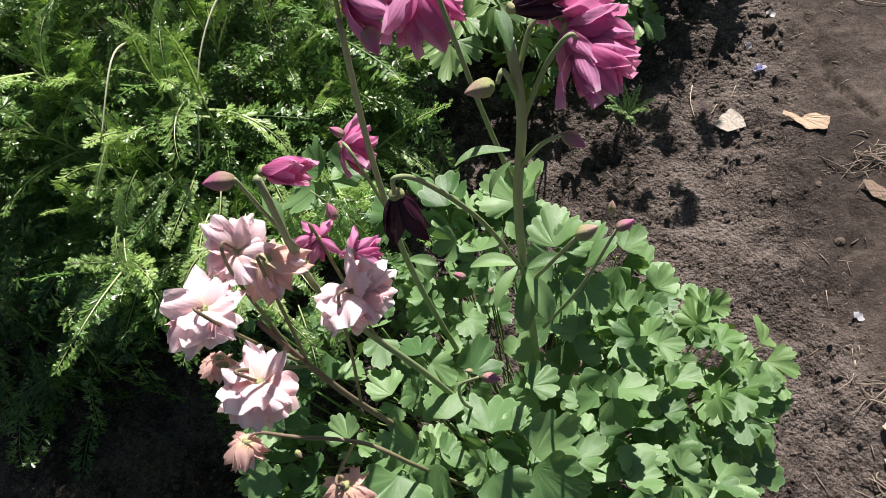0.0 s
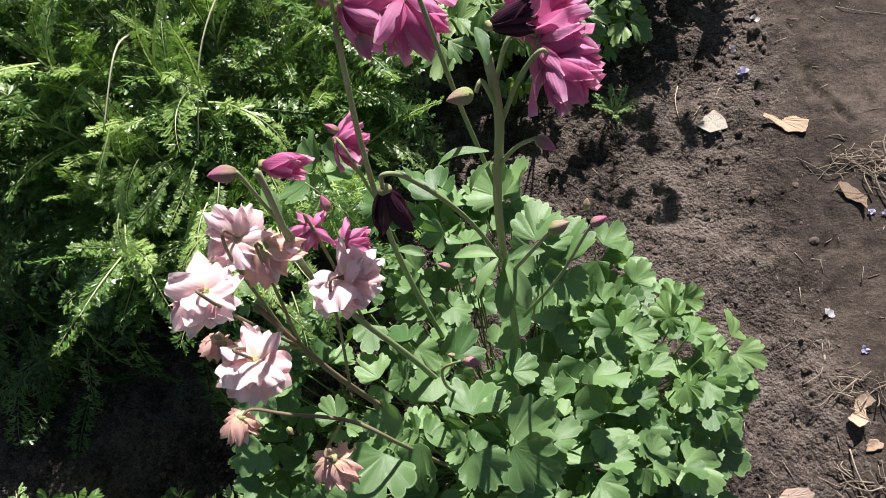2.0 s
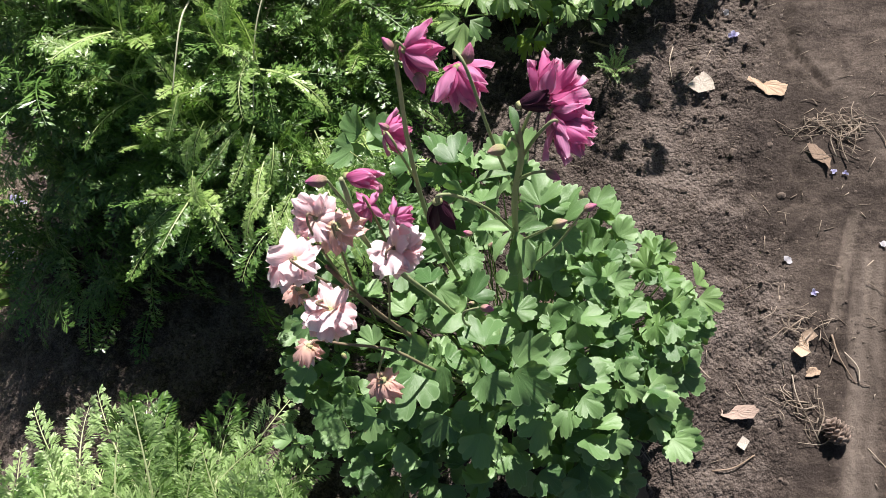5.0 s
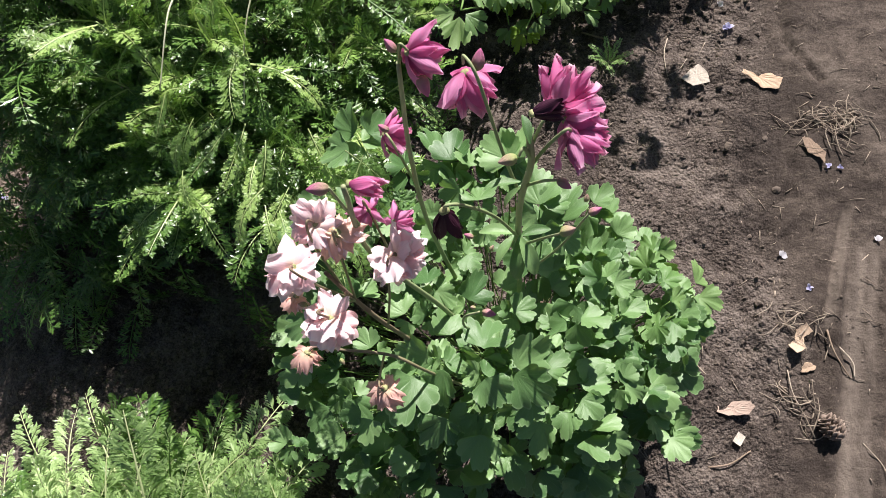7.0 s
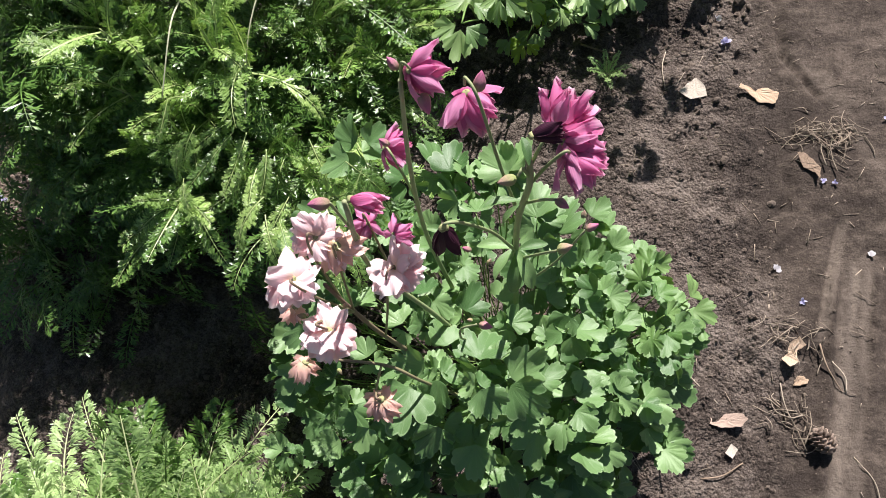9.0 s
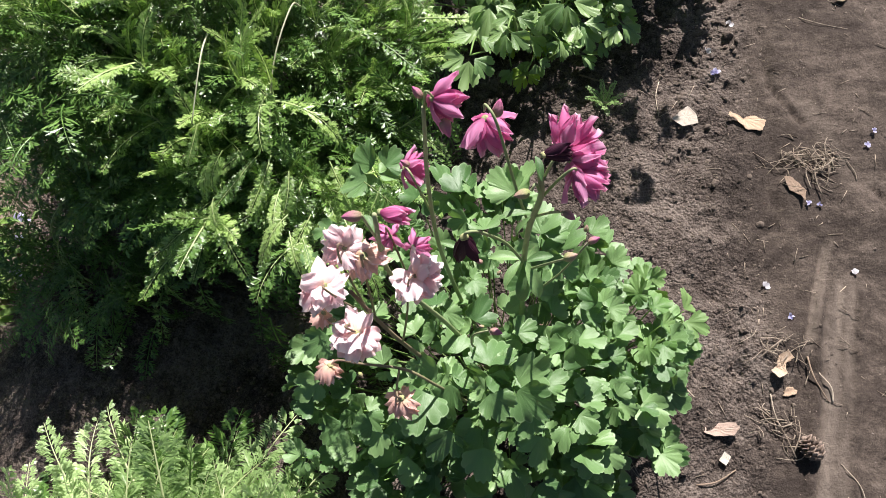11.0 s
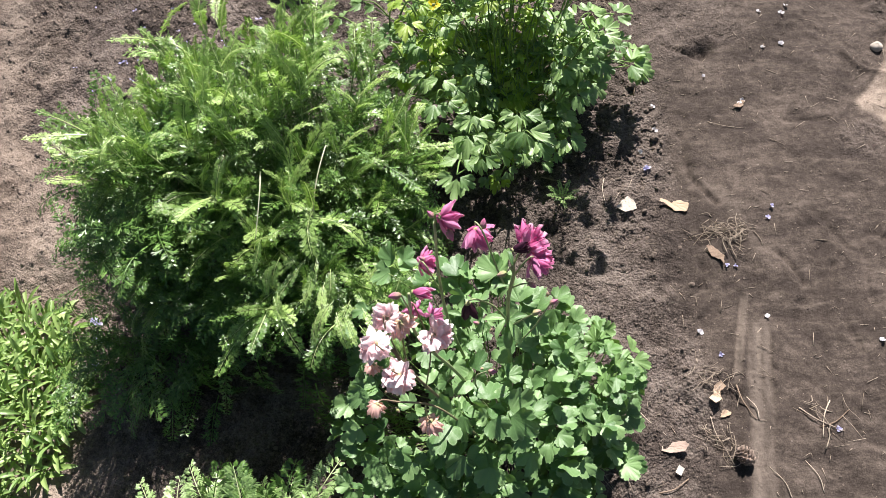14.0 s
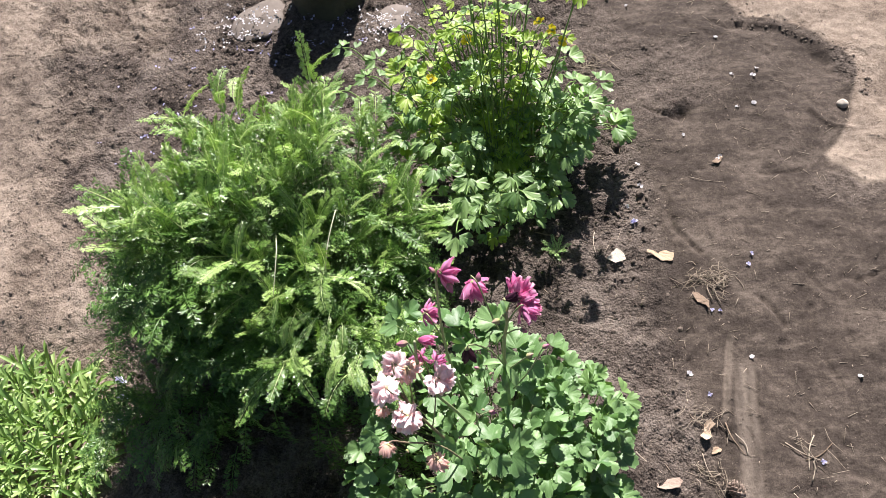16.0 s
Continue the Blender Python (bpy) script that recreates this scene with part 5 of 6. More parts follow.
def branch(tip, foot=None):
    """A leafy stem from the crown to its tip; gives back points along it."""
    foot = foot or CB + Vector((rng.uniform(-0.05, 0.05), rng.uniform(-0.04, 0.05), 0))
    tip = Vector(tip)
    mid = foot.lerp(tip, 0.5) + Vector((0, 0, 0.25 * tip.z)) - Vector((tip.x - foot.x, tip.y - foot.y, 0)) * 0.12
    mid.z = crown(mid.x, mid.y, mid.z)
    add_stem(celandine, CB, [foot, mid, tip], 0.0026, 0.0012, M_cstem)
    return smooth_line([foot, mid, tip], 10)


# sprigs that stand out: tip, leaf size, leaves along it
for tip, s, ts in (((-0.055, 0.575, 0.355), 0.04, (0.62, 0.8, 1.0)), ((0.078, 0.68, 0.335), 0.042, (0.7, 0.85, 1.0)), ((-0.005, 0.60, 0.375), 0.036, (0.6, 0.8, 1.0)), ((-0.098, 0.80, 0.29), 0.042, (0.7, 0.85, 1.0)), ((-0.134, 0.77, 0.23), 0.04, (0.7, 0.85, 1.0)), ((0.332, 0.985, 0.13), 0.05, (0.6, 0.72, 0.84, 0.93, 1.0)),
                   ((0.30, 1.05, 0.15), 0.046, (0.6, 0.75, 0.88, 1.0)), ((0.26, 1.13, 0.16), 0.042, (0.6, 0.8, 1.0)), ((0.178, 0.825, 0.1), 0.045, (0.6, 0.8, 1.0)), ((0.2, 0.90, 0.16), 0.045, (0.6, 0.8, 1.0)), ((-0.345, 1.30, 0.22), 0.04, (0.55, 0.75, 1.0)), ((0.27, 1.03, 0.2), 0.048, (0.55, 0.7, 0.85, 1.0)), ((0.24, 0.97, 0.23), 0.044, (0.55, 0.7, 0.85, 1.0)), ((0.31, 1.10, 0.18), 0.048, (0.55, 0.7, 0.85, 1.0)), ((0.23, 1.09, 0.29), 0.044, (0.55, 0.7, 0.85, 1.0)), ((0.345, 1.03, 0.13), 0.046, (0.65, 0.8, 1.0)), ((-0.032, 0.69, 0.32), 0.042, (0.7, 0.85, 1.0)), ((-0.2, 1.02, 0.27), 0.042, (0.55, 0.7, 0.85, 1.0)), ((-0.17, 1.1, 0.32), 0.042, (0.55, 0.7, 0.85, 1.0)), ((-0.21, 0.93, 0.2), 0.042, (0.55, 0.75, 1.0)),
                   ((-0.276, 1.18, 0.22), 0.034, (0.7, 1.0)), ((-0.36, 1.16, 0.2), 0.034, (0.75, 1.0)), ((-0.19, 0.98, 0.22), 0.042, (0.55, 0.75, 1.0)), ((-0.16, 0.88, 0.2), 0.042, (0.6, 0.8, 1.0))):
    line = branch(tip)
    for k, t in enumerate(ts):
        at = line[min(len(line) - 1, int(t * (len(line) - 1)))]
        b = 2.2 * k + rng.uniform(-0.5, 0.5)
        far = 0.0 if t == 1.0 else 0.045
        compound(at.x + far * math.cos(b), at.y + far * math.sin(b), at.z + 0.4 * far, s * rng.uniform(0.85, 1.05), 3 + 2 * (t == 1.0), foot=line[max(0, int(t * (len(line) - 1)) - 3)], sag=rng.uniform(-0.4, 0.0))

# the dense middle
for k in range(52):
    a, e = k * 2.39996 + 0.4, math.sqrt((k + 0.5) / 52)
    back = math.sin(a) * e
    line = branch((CB.x - 0.015 + 0.235 * e * math.cos(a), CB.y + 0.04 + 0.235 * e * math.sin(a), crown(CB.x - 0.015 + 0.235 * e * math.cos(a), CB.y + 0.04 + 0.235 * e * math.sin(a), 0.37 - 0.09 * e * e + 0.08 * back + rng.uniform(-0.05, 0.05))))
    for j in range(7):
        t = 0.42 + 0.58 * j / 6
        i = int(t * (len(line) - 1))
        at, b = line[i], 2.4 * j + k + rng.uniform(-0.4, 0.4)
        far = rng.uniform(0.03, 0.06)
        x, y = at.x + far * math.cos(b), at.y + far * math.sin(b)
        # painted sun: lit leaflets mostly on the sunny back and towards the tips
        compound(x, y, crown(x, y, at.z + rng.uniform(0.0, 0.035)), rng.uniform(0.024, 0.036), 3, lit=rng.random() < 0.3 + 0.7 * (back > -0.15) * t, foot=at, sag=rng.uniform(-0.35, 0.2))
# low leaves round the foot
for k in range(24):
    a, e = k * 2.4, rng.uniform(0.08, 0.19)
    x, y = CB.x + 0.02 + e * math.cos(a), CB.y + 0.03 + 0.95 * e * math.sin(a)
    compound(x, y, crown(x, y, rng.uniform(0.07, 0.2)), rng.uniform(0.034, 0.044), 3, sag=rng.uniform(-0.4, 0.1))
for k, (dx, dy, h) in enumerate(((-0.02, 0.05, 0.68), (0.01, 0.08, 0.74), (0.05, 0.08, 0.6), (-0.12, 0.15, 0.5))):
    foot = CB + Vector((0.2 * dx, 0.2 * dy, 0))
    top = CB + Vector((dx, dy, h))
    add_stem(celandine, CB, [foot, foot.lerp(top, 0.5) + Vector((0.01, 0, 0)), top], 0.0024, 0.0014, M_cstem)
    for j in range(2):
        at = foot.lerp(top, 0.45 + 0.15 * j)
        b = 2.1 * j + k
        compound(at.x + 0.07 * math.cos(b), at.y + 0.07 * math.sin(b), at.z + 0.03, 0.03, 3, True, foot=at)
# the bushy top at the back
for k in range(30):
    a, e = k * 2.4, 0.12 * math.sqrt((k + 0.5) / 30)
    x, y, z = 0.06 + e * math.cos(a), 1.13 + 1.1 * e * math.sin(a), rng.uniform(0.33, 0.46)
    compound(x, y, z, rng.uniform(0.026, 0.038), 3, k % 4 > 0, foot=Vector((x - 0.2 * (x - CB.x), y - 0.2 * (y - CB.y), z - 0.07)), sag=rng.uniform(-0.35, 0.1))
# two tall shoots that lean over the path, leafy at the top
for top, n in (((0.335, 1.23, 0.58), 4), ((0.29, 1.12, 0.60), 4)):
    line = branch(top)
    for j in range(n):
        at = line[len(line) - 1 - j]
        b = 2.3 * j
        compound(at.x + 0.045 * math.cos(b), at.y + 0.045 * math.sin(b), at.z + 0.01, 0.04, 3, True, foot=at)
Y_PETAL = petal("petal", 80, 0.013, 0.006, 80, 70, M_yellow, 0.1, 0.05)
for x, y, z in ((0.2, 1.11, 0.36), (0.17, 1.12, 0.38), (-0.09, 0.99, 0.37), (0.22, 1.09, 0.34), (0.0, 1.05, 0.42)):
    flower(x, y, z, (rng.uniform(-0.4, 0.4), rng.uniform(-0.7, 0.1), 0.9), ((Y_PETAL, 4, 0.0),), 1.0, "small bright yellow flower", False, celandine, CB)
    add_stem(celandine, CB, [CB + Vector((0.3 * (x - CB.x), 0.3 * (y - CB.y), 0.1)), Vector((x, y, z)).lerp(CB, 0.25) + Vector((0, 0, 0.12)), (x, y, z - 0.003)], 0.0014, 0.0008, M_cstem)

# ---- stump, stones ----
def stump():
    q = random.Random(2)
    vs, fs, uv = [], [], []
    n, m = 14, 40
    for i in range(n + 1):
        t = i / n
        flare = 1 + 0.35 * math.exp(-t * 7)
        for k in range(m):
            a = 2 * math.pi * k / m
            r = 0.125 * flare * (1 + 0.05 * math.sin(3 * a + 1) + 0.035 * math.sin(13 * a + 2 * t) + 0.02 * math.sin(23 * a - 3 * t) + q.uniform(-0.012, 0.012))
            vs.append((r * math.cos(a), r * math.sin(a), -0.03 + 0.36 * t))
            uv.append((k / m, t))
        if i:
            o = (i - 1) * m
            fs += [(o + k, o + (k + 1) % m, o + m + (k + 1) % m, o + m + k) for k in range(m)]
    fs.append(tuple(range(n * m, (n + 1) * m)))
    return mesh("tree_stump", vs, fs, M_stump, uv)


solo("tree_stump", stump(), Matrix.Translation((-0.45, 1.83, gz(-0.45, 1.83))), "old dark bark-covered tree stump on bare soil", "tree stump")
for x, y, r, sq, lab in ((-0.69, 1.72, 0.09, 0.16, "flat grey stone strewn with pale petals"), (-0.24, 1.66, 0.06, 0.16, "flat grey stone half sunk in the soil"), (0.962, 1.091, 0.014, 0.8, "small round grey pebble on the path")):
    solo("stone", ball("stone", r, M_pebble if r < 0.05 else M_stone, sq, int(r * 1000), 12, 26, 0.24 if r > 0.05 else 0.07), Matrix.Translation((x, y, gz(x, y) + r * sq * 0.25)), lab, "stone")


# ---- litter on the soil ----
def scrap(seed, mat, long=1.0, wide=0.5, notch=0.3, curl=0.25, thick=0.03, square=0.0):
    """A curled, torn scrap with thickness, 1 long."""
    q = random.Random(seed)
    m, nr = 26, 4
    ph = [q.uniform(0, 6) for _ in range(5)]
    top, fs, uv = [(0.0, 0.0, 0.0)], [], [(0.5, 0.5)]
    for i in range(1, nr + 1):
        for k in range(m):
            a = 2 * math.pi * k / m
            r = 1 + 0.16 * math.sin(3 * a + ph[0]) + 0.09 * math.sin(7 * a + ph[1]) - notch * math.exp(-((a - 1 - ph[2] * 0.6) / 0.3) ** 2)
            r = r * (1 - square) + square * (1.05 + 0.06 * math.sin(a + ph[0])) / max(abs(math.cos(a)), abs(math.sin(a))) * 0.85
            x, y = long * 0.5 * r * math.cos(a) * i / nr, wide * 0.5 * r * math.sin(a) * i / nr
            top.append((x, y, curl * (y * y * 1.6 + 0.35 * x * x) + 0.03 * math.sin(6 * x + ph[3]) + 0.02 * math.sin(11 * y + ph[4])))
            uv.append((0.5 + x, 0.5 + y))
    c = len(top)
    vs = top + [(x, y, z - thick) for x, y, z in top]
    uv = uv + uv
    fs += [(0, 1 + k, 1 + (k + 1) % m) for k in range(m)] + [(c, c + 1 + (k + 1) % m, c + 1 + k) for k in range(m)]
    for i in range(nr - 1):
        o = 1 + i * m
        for k in range(m):
            a, b = o + k, o + (k + 1) % m
            fs += [(a, a + m, b + m, b), (c + a, c + b, c + b + m, c + a + m)]
    o = 1 + (nr - 1) * m
    fs += [(o + k, c + o + k, c + o + (k + 1) % m, o + (k + 1) % m) for k in range(m)]
    return mesh("scrap", vs, fs, mat, uv)


def flake(seed, outline, mat, thick=0.03, bend=0.2, twist=0.1):
    """A thin flat scrap with torn edges: the outline's corners, then edge points between them."""
    q = random.Random(seed)
    rim = []
    for (ax, ay), (bx, by) in zip(outline, outline[1:] + outline[:1]):
        for k in range(4):
            t = k / 4
            j = 0.0 if k == 0 else 0.018
            rim.append((ax + (bx - ax) * t + q.uniform(-j, j), ay + (by - ay) * t + q.uniform(-j, j)))
    m, pts = len(rim), []
    cx, cy = sum(p[0] for p in rim) / m, sum(p[1] for p in rim) / m
    for s in (0.0, 0.45, 0.8, 1.0):
        for px, py in rim if s else [(cx, cy)]:
            x, y = cx + (px - cx) * s, cy + (py - cy) * s
            pts.append((x, y, bend * (x * x + 0.4 * y * y) + twist * x * y + q.uniform(-0.008, 0.008)))
    c = len(pts)
    vs = pts + [(x, y, z - thick) for x, y, z in pts]
    fs = [(0, 1 + k, 1 + (k + 1) % m) for k in range(m)] + [(c, c + 1 + (k + 1) % m, c + 1 + k) for k in range(m)]
    for i in range(2):
        for k in range(m):
            a, b = 1 + i * m + k, 1 + i * m + (k + 1) % m
            fs += [(a, a + m, b + m, b), (c + a, c + b, c + b + m, c + a + m)]
    o = 1 + 2 * m
    fs += [(o + k, c + o + k, c + o + (k + 1) % m, o + (k + 1) % m) for k in range(m)]
    return mesh("scrap", vs, fs, mat, [(0.5 + p[0], 0.5 + p[1]) for p in vs], False)


def lay(name, me, x, y, size, turn, label, category, lift=0.004, tip=(0.0, 0.0), group=""):
    m = Matrix.Translation((x, y, gz(x, y) + lift)) @ Euler((tip[0], tip[1], radians(turn))).to_matrix().to_4x4() @ Matrix.Scale(size, 4)
    return solo(name, me, m, label, category, group)


lay("bark_scrap", flake(3, [(-0.5, -0.12), (-0.1, -0.42), (0.48, -0.3), (0.42, 0.05), (0.12, 0.42), (-0.2, 0.2)], M_bark_w, 0.03, 0.15), 0.301, 0.690, 0.046, 0, "pale cream scrap of bark lying on dark soil", "bark", 0.003, (0.1, -0.05))
lay("dry_leaf", flake(5, [(-0.5, 0.12), (-0.46, 0.24), (-0.25, 0.2), (-0.05, 0.1), (-0.02, 0.17), (0.22, 0.24), (0.5, 0.12), (0.46, -0.16), (0.1, -0.2), (-0.15, -0.04), (-0.32, 0.08)], M_tan_leaf, 0.025, 0.3, 0.25), 0.404, 0.676, 0.064, -12, "curled dry tan leaf on the trodden soil", "leaf", 0.004, (0.05, 0.0))
lay("dry_leaf", flake(6, [(-0.5, -0.08), (-0.2, -0.2), (0.3, -0.2), (0.5, 0.0), (0.4, 0.14), (0.0, 0.16), (-0.2, 0.06), (-0.4, 0.1)], M_pale_leaf, 0.02, 0.4, 0.2), 0.321, 0.144, 0.055, 5, "curled pale brown dry leaf on the soil", "leaf", 0.003)
lay("bark_scrap", flake(7, [(-0.5, -0.3), (0.4, -0.36), (0.5, 0.3), (-0.4, 0.36)], M_bark_w, 0.05), 0.326, 0.101, 0.018, 60, "small square pale scrap of bark", "bark", 0.002)
lay("dry_leaf", flake(8, [(-0.5, -0.1), (-0.2, -0.27), (0.1, -0.1), (0.4, -0.25), (0.5, 0.05), (0.2, 0.2), (-0.1, 0.08), (-0.35, 0.2)], M_dry, 0.02, 0.7, 0.6), 0.418, 0.245, 0.048, 60, "crumpled brown dry leaf among twigs", "leaf", 0.003)
lay("dry_leaf", flake(9, [(-0.5, 0.1), (-0.1, -0.2), (0.3, -0.16), (0.5, -0.3), (0.36, 0.05), (0.0, 0.22), (-0.3, 0.26)], M_dry_brown, 0.02, 0.5, 0.4), 0.473, 0.550, 0.05, -35, "folded grey-brown dry leaf beside straw", "leaf", 0.003)
lay("dry_leaf", scrap(10, M_dry, 1, 0.6, 0.2, 0.4), 0.43, 0.205, 0.022, 20, "small brown dry leaf fragment", "leaf", 0.003)
for x, y, s, a in ((0.6, 0.94, 0.03, 30), (0.18, 0.02, 0.04, 80), (0.31, 1.36, 0.04, 120), (0.29, 1.40, 0.035, 20), (0.05, 0.3, 0.04, 60)):
    lay("dry_leaf", scrap(int(100 * x + 7 * y), M_dry_brown, 1, 0.5, 0.3, 0.6), x, y, s, a, "small dry brown leaf scrap on soil", "leaf", 0.003)


def pine_cone(x, y):
    host = thing("pine_cone", (x, y, gz(x, y) + 0.013), "open brown weathered pine cone lying on its side", "pine cone")
    v, f, u = tube([(0, -0.024, 0), (0, 0, 0), (0, 0.022, 0)], 0.008, 0.003, 4, 8)
    body = part("core", mesh("core", v, f, M_cone, u), host)
    sc = ball("scale", 1.0, M_cone, 0.35, 4, 5, 8, 0.1)
    for k in range(46):
        t = k / 46
        a = k * 2.39996
        r = 0.017 * math.sin(math.pi * (0.14 + 0.8 * t)) ** 0.7
        p = Vector((math.cos(a) * r, -0.024 + 0.046 * t, math.sin(a) * r))
        d = Vector((math.cos(a), 0.75, math.sin(a)))
        part("scale", sc, host, aim(p, d, Vector((math.cos(a), -0.8, math.sin(a))), 1) @ Matrix.Diagonal((0.0062, 0.0085, 0.006, 1)))
    host.rotation_euler = (0.15, 0.1, radians(35))
    host.scale = (0.76, 0.72, 0.76)


pine_cone(0.447, 0.120)

# twigs and stalks lying about: from, to, thickness
def twig(name, a, b, r, mat, label, category, bow=0.006, lift=0.0):
    p, q = Vector((*a, gz(*a) + r + lift)), Vector((*b, gz(*b) + r + lift))
    side = (q - p).cross(Vector((0, 0, 1))).normalized()
    c = p.lerp(q, 0.45) + side * bow + Vector((0, 0, 0.004))
    v, f, u = tube([w - p for w in (p, c, q)], r, r * 0.6, 5, 6, 0.08)
    return solo(name, mesh(name, v, f, mat, u), Matrix.Translation(p), label, category, "twigs on the soil")


for a, b, r in (((0.115, 0.778), (0.216, 0.749), 0.0024), ((0.262, 0.772), (0.256, 0.69), 0.0014), ((0.256, 0.69), (0.29, 0.725), 0.0012), ((0.232, 0.82), (0.24, 0.79), 0.0014), ((0.395, 0.32), (0.39, 0.20), 0.0018), ((0.40, 0.20), (0.42, 0.13), 0.0015),
                ((0.25, 0.24), (0.31, 0.165), 0.0016), ((0.46, 0.26), (0.485, 0.19), 0.0022), ((0.49, 0.19), (0.475, 0.235), 0.0018), ((0.6, 0.17), (0.66, 0.2), 0.002), ((0.57, 0.21), (0.64, 0.16), 0.0018), ((0.63, 0.22), (0.6, 0.15), 0.0018),
                ((0.28, 0.06), (0.34, 0.085), 0.0022), ((0.52, 0.04), (0.49, 0.1), 0.0015), ((0.58, 0.05), (0.56, 0.11), 0.0013), ((0.52, 0.9), (0.6, 0.87), 0.001), ((0.39, 1.06), (0.36, 1.0), 0.003), ((0.42, 1.58), (0.37, 1.63), 0.005)):
    twig("twig", a, b, 0.68 * r, M_twig if r > 0.0019 else M_straw, "thin dry twig lying on the soil", "twig")


def straw_heap(x, y, n, size, seed, label):
    q = random.Random(seed)
    ps = []
    for k in range(n):
        a, l = q.gauss(2.5, 0.7), size * q.uniform(0.25, 0.95)
        cx, cy = x + q.gauss(0, size * 0.45), y + q.gauss(0, size * 0.34)
        d = Vector((math.cos(a) * l / 2, math.sin(a) * l / 2, 0))
        z = gz(cx, cy) + 0.001 + q.uniform(0, 0.007)
        c = Vector((cx, cy, z))
        ps.append(tube([c - d, c + Vector((q.uniform(-0.009, 0.009), q.uniform(-0.009, 0.009), 0.002)), c + d + Vector((0, 0, q.uniform(-0.005, 0.004)))], q.choice((0.0006, 0.0008, 0.0013)), 0.0005, 3, 4))
    v, f, u = joined(ps)
    return solo("straw_heap", mesh("straw_heap", v, f, M_straw_i), Matrix(), label, "straw", kind="stuff")


straw_heap(0.505, 0.60, 80, 0.062, 1, "small heap of dry pale straw on the path")
straw_heap(0.61, 0.19, 12, 0.06, 2, "few crossed dry stalks on the path")
straw_heap(0.425, 0.27, 30, 0.05, 3, "dry stalks and leaf bits beside the drag mark")
straw_heap(0.41, 0.145, 26, 0.055, 4, "dry stalks beside the pine cone")
straw_heap(0.335, 1.32, 56, 0.08, 5, "dry stalks and husks at the edge of the bed")
straw_heap(0.36, 1.12, 36, 0.06, 7, "brown husks and stalks on clods beside the path")
straw_heap(0.17, 0.07, 14, 0.06, 6, "dry stalks under the columbine's rim")


def bits(n, seed):
    """Short bits of straw strewn over the soil."""
    q = random.Random(seed)
    ps = []
    for k in range(n):
        x, y = q.uniform(-0.1, 1.1), q.uniform(-0.05, 1.6)
        if x < 0.28 and y < 0.5:
            continue
        a, l = q.uniform(0, 6.3), 0.005 + 0.032 * q.random() ** 3
        d = Vector((math.cos(a) * l / 2, math.sin(a) * l / 2, q.uniform(-0.001, 0.002)))
        c = Vector((x, y, gz(x, y) + 0.0015))
        ps.append(tube([c - d, c + d], 0.0008, 0.0004, 1, 4))
    return joined(ps)


v, f, u = bits(950, 9)
solo("straw_bits", mesh("straw_bits", v, f, M_straw_i), Matrix(), "short bits of straw strewn over the soil", "straw", kind="stuff")

# fallen blossoms and petals
F_PETAL, W_PETAL = petal("petal", 90, 0.008, 0.0034, 60, 95, M_violet, 0.2, 0.05, 5, 4), petal("petal", 91, 0.0085, 0.0052, 70, 100, M_white, 0.2, 0.09, 5, 4)


def blossom(x, y, me, size, label):
    host = thing("fallen_blossom", (x, y, gz(x, y) + 0.003), label, "blossom", "fallen blossoms")
    for k in range(4 if me is F_PETAL else 2):
        part("petal", me, host, Matrix.Rotation(k * 1.571 + rng.uniform(-0.6, 0.6), 4, "Z") @ Matrix.Rotation(rng.uniform(-0.9, 0.9), 4, "X") @ Matrix.Rotation(rng.uniform(-0.6, 0.2), 4, "Y") @ Matrix.Scale(size * rng.uniform(0.7, 1.15), 4))


for x, y, s in ((0.363, 0.783, 1.15), (0.492, 0.522, 0.7), (0.51, 0.52, 0.65), (0.60, 0.63, 0.8), (0.612, 0.655, 0.75), (0.443, 0.324, 0.75), (0.63, 0.165, 0.8)):
    blossom(x, y, F_PETAL, s, "fallen lilac blossom with four petals on soil")
for x, y, s in ((0.35, 0.835, 1.0), (0.41, 0.376, 0.9), (0.395, 0.89, 0.8), (0.40, 0.96, 0.8), (0.735, 1.116, 1.0), (0.69, 1.11, 0.8), (0.755, 1.21, 0.8), (0.70, 1.22, 0.8), (0.77, 1.235, 0.8), (0.755, 0.332, 0.9), (0.55, 0.40, 0.9), (0.60, 0.945, 0.8), (0.61, 0.95, 0.8),
                (0.69, 1.37, 0.9), (0.47, 1.55, 0.9), (0.53, 1.03, 0.8)):
    blossom(x, y, W_PETAL, s, "fallen white blossom on soil")


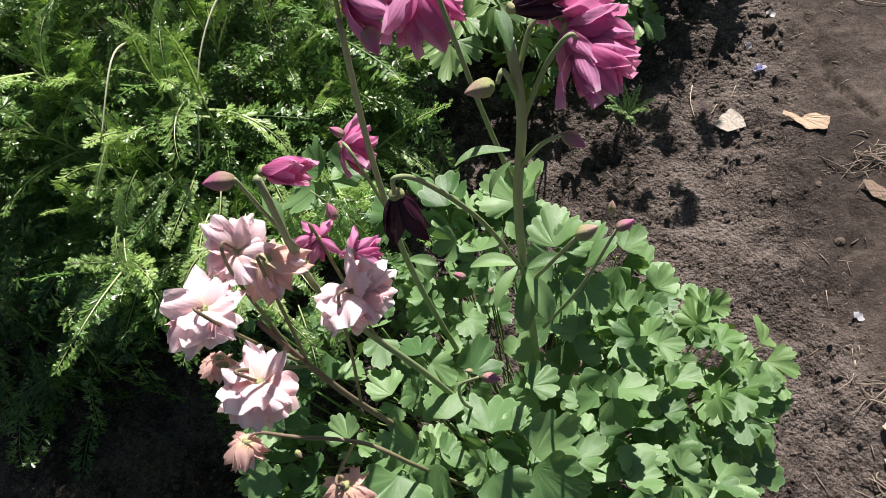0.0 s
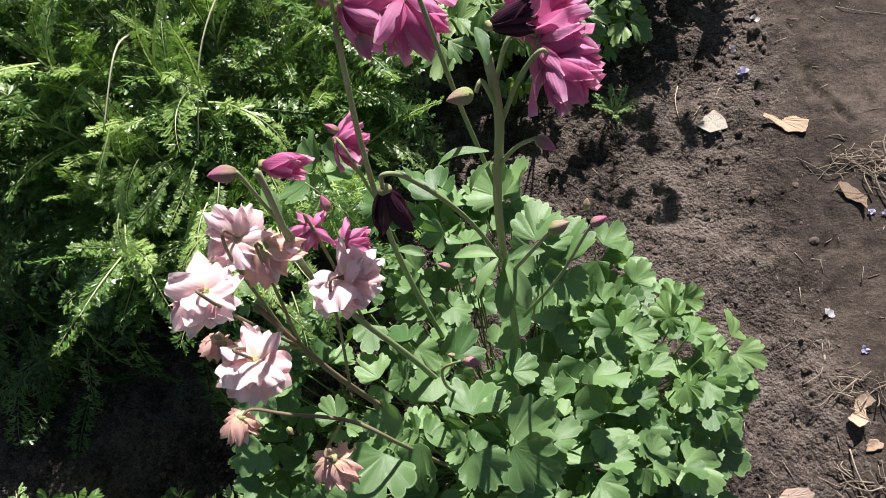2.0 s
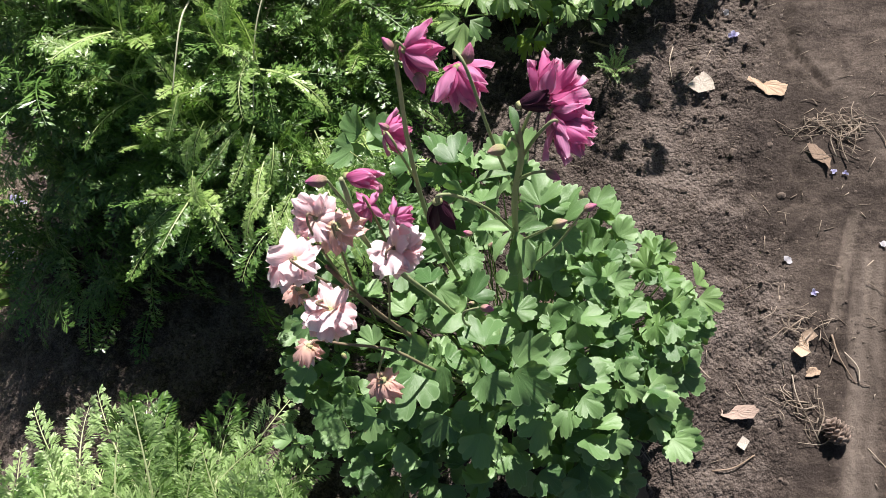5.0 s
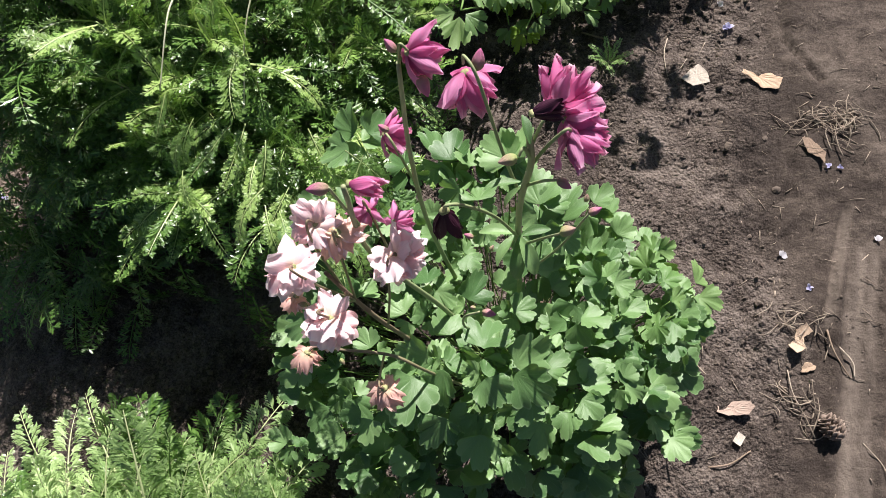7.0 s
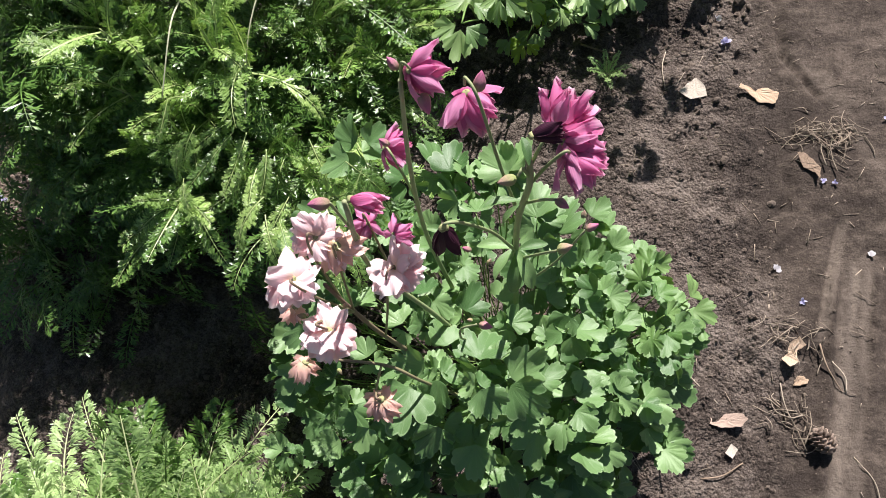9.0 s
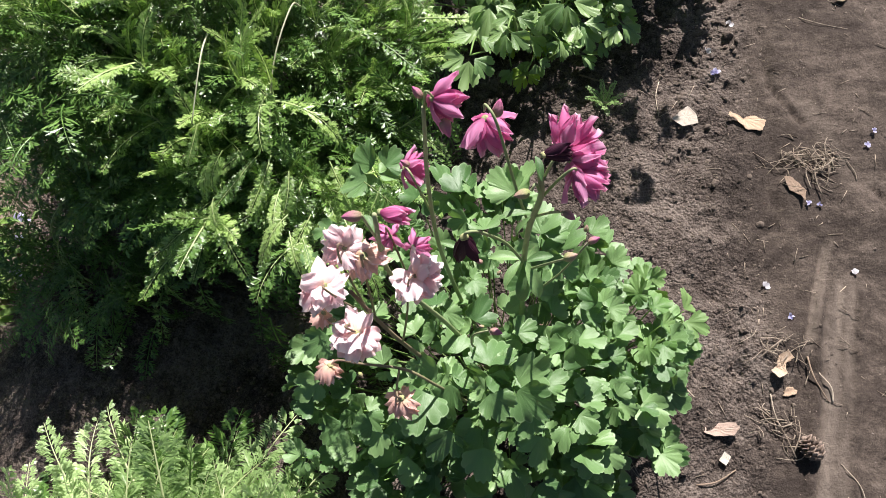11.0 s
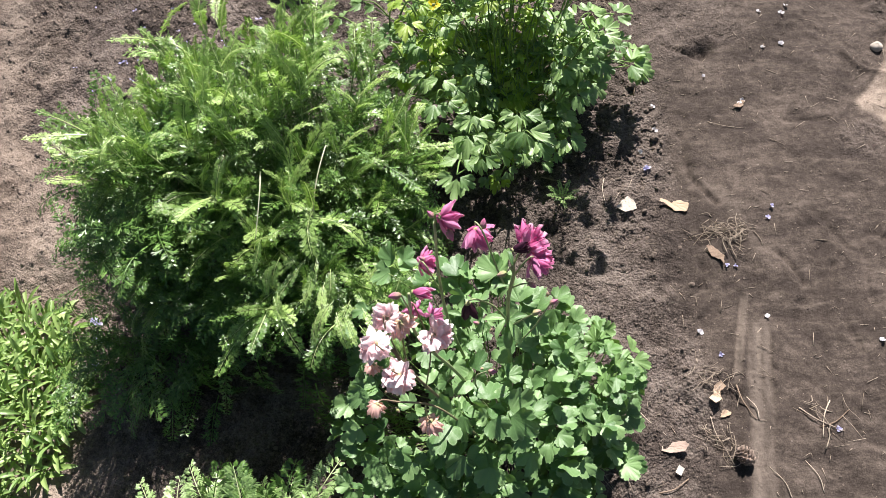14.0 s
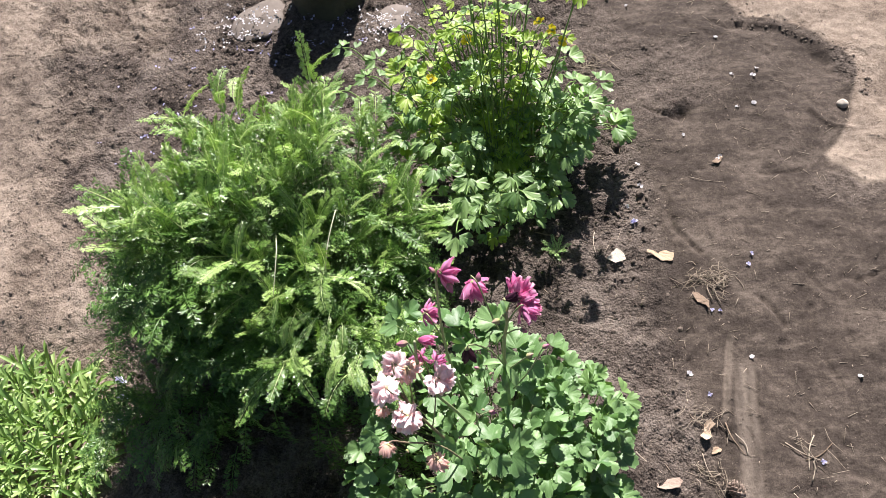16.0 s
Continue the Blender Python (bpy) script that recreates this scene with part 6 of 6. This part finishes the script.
def petal_drift(cx, cy, rx, ry, n, seed, mat, label, lift=0.004):
    q = random.Random(seed)
    ps = []
    for k in range(n):
        x, y = cx + q.gauss(0, rx), cy + q.gauss(0, ry)
        s, a = q.uniform(0.006, 0.011), q.uniform(0, 6.3)
        e = Euler((q.uniform(-0.6, 0.6), q.uniform(-0.6, 0.6), a)).to_matrix()
        c = Vector((x, y, gz(x, y) + lift + q.uniform(0, 0.004)))
        ps.append(([c + e @ Vector((s * p, s * r, s * h)) for p, r, h in ((0, 0, 0), (0.6, 0.4, 0.2), (1, 0, 0.3), (0.6, -0.4, 0.2), (-0.6, 0.4, 0.2), (-1, 0, 0.3), (-0.6, -0.4, 0.2))], [(0, 3, 2, 1), (0, 4, 5, 6)], [(0.5, 0.2)] * 7))
    v, f, u = joined(ps)
    return solo("fallen_petals", mesh("fallen_petals", v, f, mat, u), Matrix(), label, "petals", kind="stuff")


petal_drift(-0.74, 1.68, 0.06, 0.05, 80, 1, M_white, "drift of pale fallen petals on the grey stone", 0.03)
petal_drift(-0.55, 1.6, 0.14, 0.07, 60, 2, M_violet, "lilac petals scattered in the stump's shade")
petal_drift(-0.27, 1.6, 0.05, 0.04, 70, 3, M_white, "drift of pale fallen petals near the stump", 0.03)
petal_drift(-0.9, 1.35, 0.12, 0.12, 40, 4, M_violet, "few lilac petals on dug soil")


# small violet-blue flowering plants between the clumps
def bugle(x, y, h, seed):
    q = random.Random(seed)
    b = Vector((x, y, gz(x, y)))
    host = thing("bugle", b, "small violet-blue flower spike between green clumps", "flower", "violet flower spikes")
    sv, sf, su = tube([(0, 0, 0), (0.004, 0, h / 2), (0, 0.004, h)], 0.0016, 0.001, 3, 5)
    part("stem", mesh("stem", sv, sf, M_ystem, su), host)
    for k in range(10):
        t = 0.35 + 0.065 * k
        a = k * 1.9
        m = Matrix.Translation((0, 0, h * t)) @ Matrix.Rotation(a, 4, "Z") @ Matrix.Rotation(0.5, 4, "Y") @ Matrix.Scale(1.1, 4)
        part("petal", F_PETAL, host, m)
    for k in range(6):
        a = k * 1.05 + q.uniform(-0.2, 0.2)
        part("leaf", LANCES[k % 5], host, aim((0, 0, h * 0.1 * k * 0.5), (math.cos(a), math.sin(a), 0.35), (0, 0, 1), 0.04))


for x, y, h in ((-0.93, 0.45, 0.05), (-0.95, 0.50, 0.05), (-0.91, 0.38, 0.04)):
    bugle(x, y, h, int(-1000 * x))


# a seedling beside the columbine
def seedling(x, y):
    host = thing("seedling", (x, y, gz(x, y)), "small pale green feathery weed seedling in the soil", "weed")
    me = mesh("frond", *FRONDS[1][:2], M_yarrow_pale, FRONDS[1][2])
    for k in range(8):
        a = k * 0.785
        part("frond", me, host, aim((0, 0, 0.004), (math.cos(a), math.sin(a), 0.6 + 0.3 * (k % 3)), (0, 0, 1), 0.046))


seedling(0.158, 0.715)
